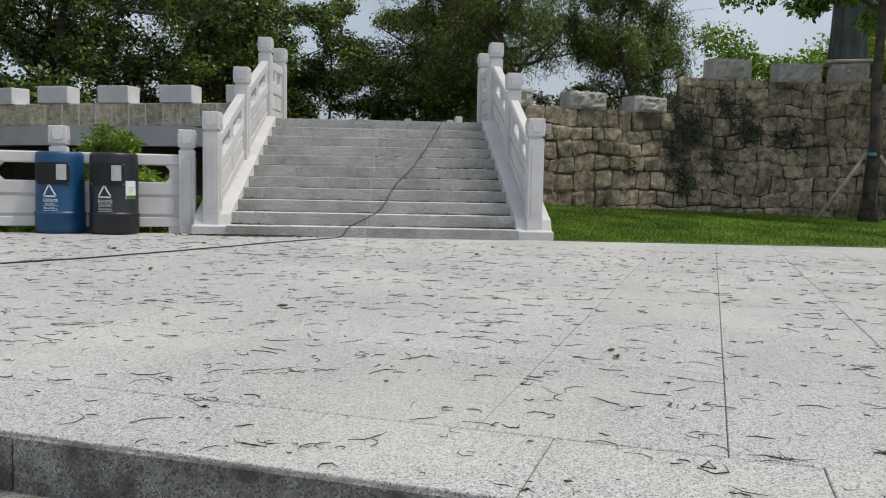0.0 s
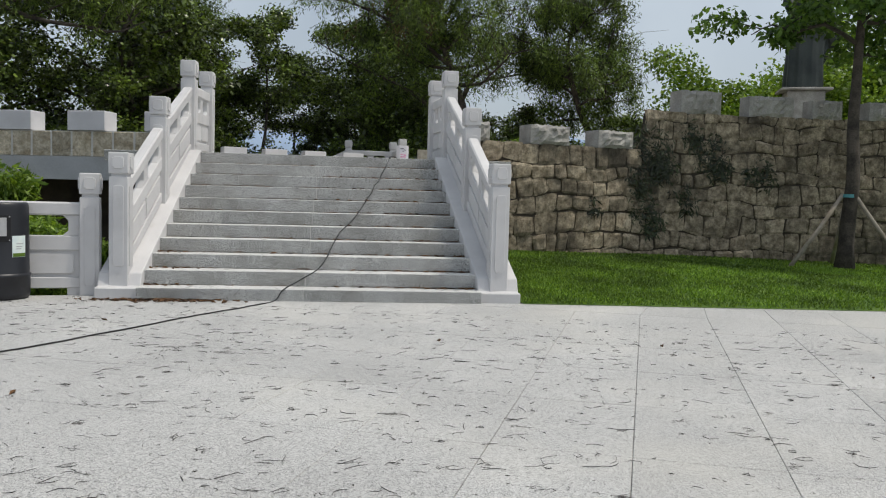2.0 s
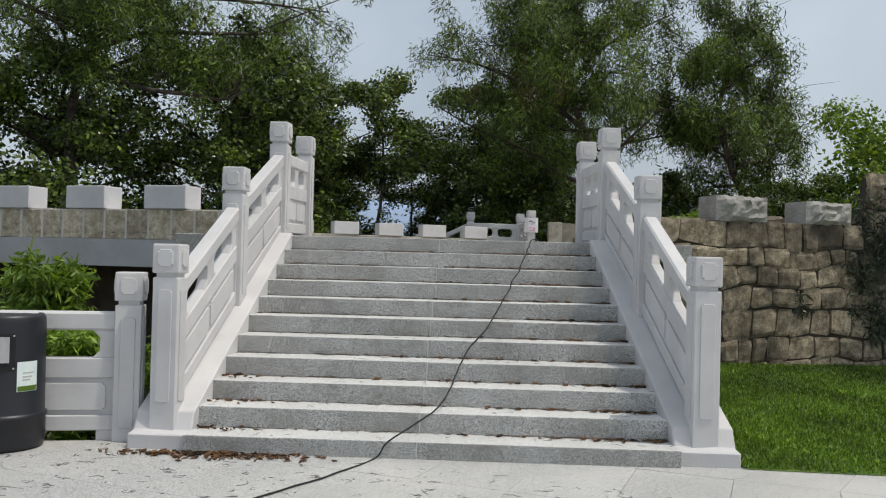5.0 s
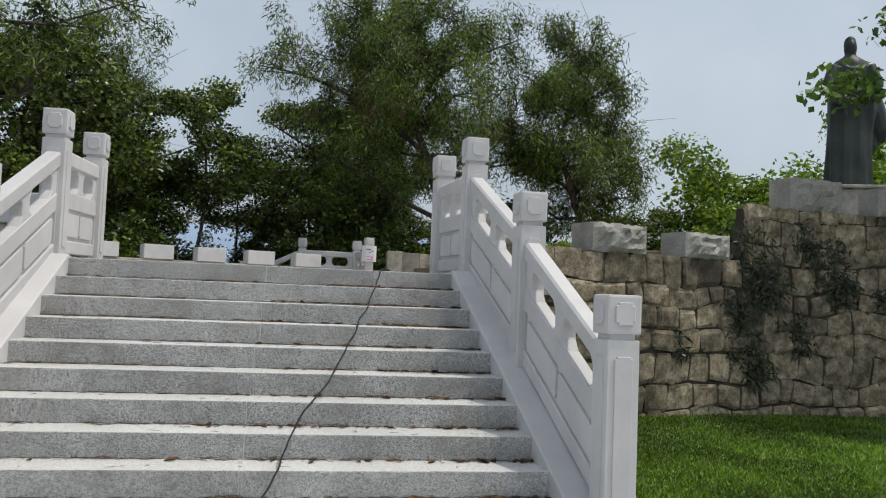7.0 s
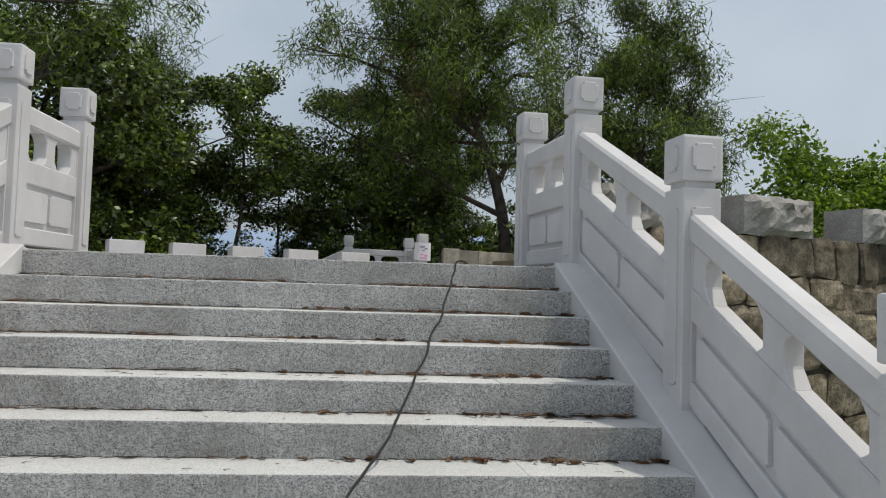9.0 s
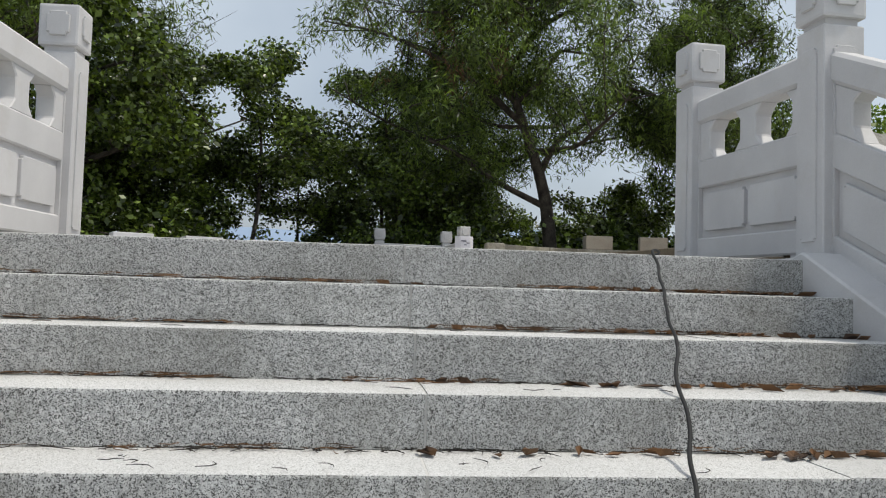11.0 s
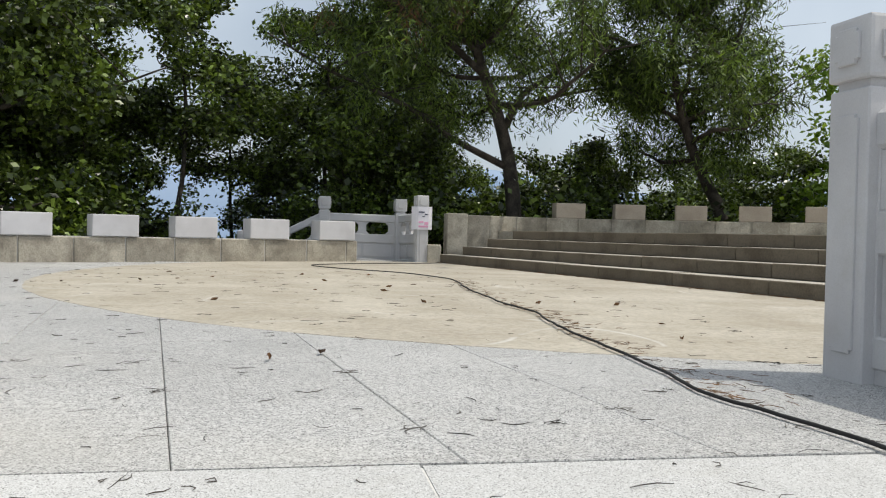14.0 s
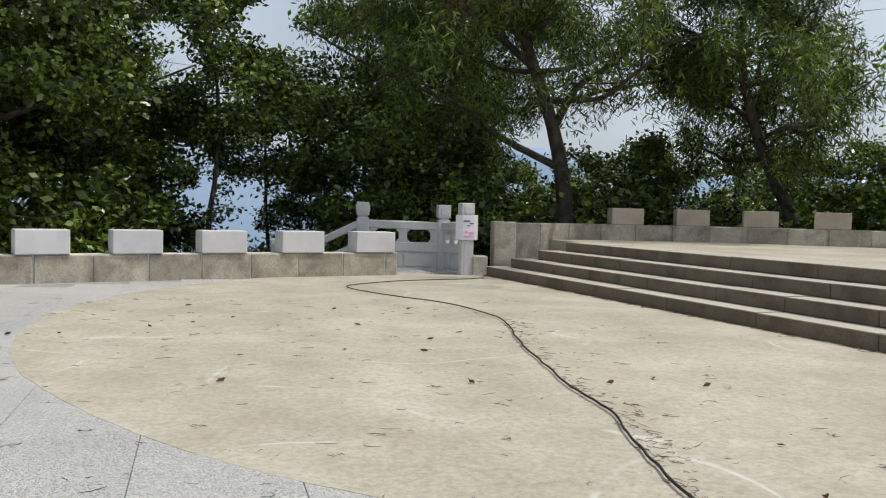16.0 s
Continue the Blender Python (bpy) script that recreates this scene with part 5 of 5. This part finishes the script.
def litter(name, label, spots, zf, g, lmin, lmax, mat=M_TWIG, girth=1.0):
    out = []
    for x, y in spots:
        a = g.gauss(0.1, 0.95)
        out.append(twig(x, y, zf(x, y), a, lmin + (lmax - lmin) * g.random() ** 1.6, g, g.uniform(0.0009, 0.0021) * girth))
        if g.random() < 0.12:
            for _ in range(3):
                out.append(twig(x + g.uniform(-.04, .04), y + g.uniform(-.03, .03), zf(x, y), a + g.uniform(-.6, .6), g.uniform(lmin, lmax) * 0.7, g, 0.0012))
    v, f = join(out)
    return tagged(new(name, mesh_from(name, v, f, mat)), label, "fallen needles", kind="stuff")


lg = random.Random(17)
spots = []
while len(spots) < 4800:
    u, v = lg.uniform(-7, 9), EDGE + (7.4 * lg.random() ** 1.25) + 0.03
    x, y = plaza_at(u, v)
    if y < back_edge(x) - 0.1:
        spots.append((x, y))
litter("fallen_needles", "dark dry needle twigs scattered over the pale plaza", spots, lambda x, y: 0.001, lg, 0.018, 0.14)
spots = [(lg.uniform(-4.0, 2.6), 3.1 + 8.5 * lg.random() ** 1.5) for _ in range(700)]
litter("fallen_needles", "dark dry needle twigs scattered over the terrace floor", spots, lambda x, y: LAND + (0.006 if (x - 3.6) ** 2 + (y - 10.4) ** 2 < 35 else 0.001), lg, 0.03, 0.11, M_TWIGL, 0.75)
out, rust = [], []
for k in range(1, STEPS):
    a, b = inner_left(step_y(k)), inner_right(step_y(k))
    for _ in range(120):
        y = step_y(k + 1) - 0.006 - abs(lg.gauss(0, 0.022))
        out.append(twig(lg.uniform(a, b), y, step_z(k) + 0.003, lg.gauss(0, 0.5), lg.uniform(0.03, 0.13), lg, 0.0016))
    for _ in range(14):
        out.append(twig(lg.uniform(a, b), step_y(k) + lg.uniform(0.02, 0.28), step_z(k) + 0.003, lg.uniform(0, 3), lg.uniform(0.03, 0.1), lg, 0.0014))
    for _ in range(260 if k > 7 else 130):
        x = b - (b - a) * lg.random() ** 1.5
        if noise.noise(Vector((x * 1.3, k * 5.7, 4.0))) < -0.12:
            continue
        thick = 0.018 + 0.05 * max(0.0, noise.noise(Vector((x * 2.2, k * 3.1, 0))))
        rust.append(twig(x, step_y(k + 1) - 0.006 - abs(lg.gauss(0, thick)), step_z(k) + 0.002 + 0.012 * lg.random(), lg.gauss(0, 0.45), lg.uniform(0.03, 0.12), lg, 0.0015))
v, f = join(out)
tagged(new("fallen_needles", mesh_from("step_needles", v, f, M_TWIG)), "dark needle litter gathered at the back of the steps", "fallen needles", kind="stuff")
for _ in range(520):
    q = T0 + tdir * (tlen * lg.random() ** 0.8) - tnor * (0.01 + abs(lg.gauss(0, 0.05)))
    rust.append(twig(q.x, q.y, LAND + 0.004, lg.gauss(-1.3, 0.5), lg.uniform(0.03, 0.12), lg, 0.0018))
for _ in range(260):
    q = line[260 + int(90 * lg.random())]
    rust.append(twig(q.x + abs(lg.gauss(0, 0.10)), q.y + lg.gauss(0, 0.05), LAND + 0.004, lg.gauss(2.0, 0.7), lg.uniform(0.03, 0.12), lg, 0.0014))
v, f = join(rust)
tagged(new("rusty_needles", mesh_from("rusty_needles", v, f, M_PINE)), "rust-brown needle litter lining the back of the steps", "fallen needles", kind="stuff")


def dry_leaf(x, y, z, l, g):
    a, w = g.uniform(0, 6.28), l * g.uniform(0.3, 0.5)
    d, n = Vector((math.cos(a), math.sin(a), 0)), Vector((-math.sin(a), math.cos(a), 0))
    o = Vector((x, y, z))
    up = g.uniform(0.005, 0.02)
    mid = [o - d * l / 2, o - d * l * 0.1 + Vector((0, 0, -0.0)), o + d * l * 0.25, o + d * l / 2 + Vector((0, 0, up))]
    vs = [mid[0], mid[1] + n * w / 2 + Vector((0, 0, up)), mid[2] + n * w / 3 + Vector((0, 0, up)), mid[3], mid[2] - n * w / 3 + Vector((0, 0, up * 0.6)), mid[1] - n * w / 2 + Vector((0, 0, up * 0.8)), mid[1], mid[2]]
    return vs, [(0, 6, 1), (6, 7, 2, 1), (7, 3, 2), (0, 5, 6), (6, 5, 4, 7), (7, 4, 3)]


out = []
for _ in range(260):
    x = lg.gauss(-1.15, 0.35)
    out.append(dry_leaf(x, -0.02 - abs(lg.gauss(0, 0.09)), 0.004, lg.uniform(0.03, 0.08), lg))
for k in range(1, STEPS):
    for _ in range(26):
        x = inner_right(step_y(k)) - abs(lg.gauss(0, 0.8))
        if x > inner_left(step_y(k)):
            out.append(dry_leaf(x, step_y(k + 1) - 0.03 - abs(lg.gauss(0, 0.03)), step_z(k) + 0.004, lg.uniform(0.04, 0.10), lg))
    if k in (1, 2, 3):
        for _ in range(22):
            out.append(dry_leaf(inner_left(step_y(k)) + abs(lg.gauss(0, 0.3)), step_y(k + 1) - 0.02 - abs(lg.gauss(0, 0.08)), step_z(k) + 0.004, lg.uniform(0.03, 0.07), lg))
for _ in range(26):
    x, y = plaza_at(lg.uniform(-4, 6), EDGE + lg.uniform(0.1, 6.5))
    if y < back_edge(x) - 0.1:
        out.append(dry_leaf(x, y, 0.003, lg.uniform(0.03, 0.07), lg))
for _ in range(30):
    out.append(dry_leaf(lg.uniform(-3, 2.2), lg.uniform(3.2, 11), LAND + 0.008, lg.uniform(0.03, 0.07), lg))
v, f = join(out)
tagged(new("fallen_leaves", mesh_from("fallen_leaves", v, f, M_DRY)), "brown dry leaves lying on steps and paving", "fallen leaves", kind="stuff")


# ---- paving slabs ----
def slab_mesh(pts, z0, z1, name, material):
    """A slab with a small worn edge; pts runs counterclockwise."""
    c = Vector((sum(p[0] for p in pts) / 4, sum(p[1] for p in pts) / 4))
    ins = [(p[0] + (c.x - p[0]) * 0.008, p[1] + (c.y - p[1]) * 0.008) for p in pts]
    verts = [(x - c.x, y - c.y, z0) for x, y in pts] + [(x - c.x, y - c.y, z1 - 0.003) for x, y in pts] + [(x - c.x, y - c.y, z1) for x, y in ins]
    faces = [(i, (i + 1) % 4, 4 + (i + 1) % 4, 4 + i) for i in range(4)] + [(4 + i, 4 + (i + 1) % 4, 8 + (i + 1) % 4, 8 + i) for i in range(4)] + [(8, 9, 10, 11)]
    return mesh_from(name, verts, faces, material), c


pg = random.Random(2)
plaza = thing("plaza", "broad plaza paved with pale granite slabs", "pavement", kind="structure")
TW, TL, GAP = 0.632, 0.95, 0.0026
near, rest = [], []
for i in range(-22, 34):
    for j in range(-1, 18):
        u0, u1 = 4.208 - 0.632 * 5 + TW * i, 4.208 - 0.632 * 5 + TW * (i + 1)
        if j < 0:
            u0, u1 = u0 + 0.21, u1 + 0.21
            v0, v1 = EDGE, EDGE + 0.444
        else:
            v0, v1 = EDGE + 0.45 + TL * j, EDGE + 0.45 + TL * (j + 1)
        pts = [plaza_at(u0 + GAP / 2, v0 + GAP / 2), plaza_at(u1 - GAP / 2, v0 + GAP / 2), plaza_at(u1 - GAP / 2, v1 - GAP / 2), plaza_at(u0 + GAP / 2, v1 - GAP / 2)]
        if min(p[1] - back_edge(p[0]) for p in pts) > -0.01:
            continue
        # slabs cut along the plaza's back edge
        pts = [(x, min(y, back_edge(x) - 0.004)) for x, y in pts]
        if -2.6 < u0 < 6.8 and v0 < 0.6:
            near.append(pts)
        else:
            rest.append(pts)
for n, pts in enumerate(near):
    if n >= 300:
        rest.append(pts)
        continue
    me, c = slab_mesh(pts, -0.03, pg.uniform(-0.001, 0.001), "slab", M_PAVE)
    piece("slab", me, plaza, Matrix.Translation((c.x, c.y, 0)))
verts, faces = [], []
for pts in rest:
    me, c = slab_mesh(pts, -0.03, 0.0, "slab", M_PAVE)
    o = len(verts)
    verts += [(v.co.x + c.x, v.co.y + c.y, v.co.z) for v in me.vertices]
    faces += [tuple(o + k for k in p.vertices) for p in me.polygons]
    bpy.data.meshes.remove(me)
tagged(piece("slab_field", mesh_from("slab_field", verts, faces, M_PAVE), plaza), kind="stuff")
# kerb face along the plaza's front
kerb = thing("kerb", "weathered stained granite kerb along the plaza edge", "kerb", kind="structure")
for n in range(26):
    u0 = -9.0 + n * 1.15
    bm = bmesh.new()
    prism(bm, [plaza_at(u0 + 0.002, EDGE - 0.006), plaza_at(u0 + 1.148, EDGE - 0.006), plaza_at(u0 + 1.148, EDGE + 0.06), plaza_at(u0 + 0.002, EDGE + 0.06)], lambda s, h, w: (s, h, w), -0.16, -0.010, bevel=0.004)
    part("kerb_stone", bm, M_KERB, kerb)

pavement = thing("terrace_paving", "pale granite paving slabs at the head of the stairs", "pavement", kind="structure")
QU, QV = Vector((0.9875, 0.157)), Vector((-0.157, 0.9875))
for i in range(-14, 8):
    for j in range(-1, 17):
        shift = 0.32 if i % 2 else 0.0
        u0, v0 = 0.29 + 0.585 * i, 3.40 + 0.66 * j - shift
        q = [QU * (u0 + GAP / 2) + QV * (v0 + GAP / 2), QU * (u0 + 0.585 - GAP / 2) + QV * (v0 + GAP / 2), QU * (u0 + 0.585 - GAP / 2) + QV * (v0 + 0.66 - GAP / 2), QU * (u0 + GAP / 2) + QV * (v0 + 0.66 - GAP / 2)]
        c = sum(q, Vector((0, 0))) / 4
        if (c.x - 3.6) ** 2 + (c.y - 10.4) ** 2 < 5.3 ** 2 or c.x > 2.6 or max(p.y for p in q) < 3.46:
            continue
        if min((c - p.xy).length for p in LEFT_LINE) < 0.38 or c.x < -6.6 or (c.x < -1.6 and c.y < 4.7) or (c.x < -4.5 and c.y < 5.5):
            continue
        pts = []
        for k in range(4):
            # cut the slab along its own sides where the head of the stairs ends it
            a, b = q[k], q[3 - k]
            s = max(0.0, min(1.0, (3.436 - a.y) / (b.y - a.y))) if k < 2 else 0.0
            pts.append((a.x + (b.x - a.x) * s, max(a.y, 3.436)))
        me, cc = slab_mesh(pts, -0.02, pg.uniform(-0.0008, 0.0008), "slab", M_PAVE)
        piece("slab", me, pavement, Matrix.Translation((cc.x, cc.y, LAND)))
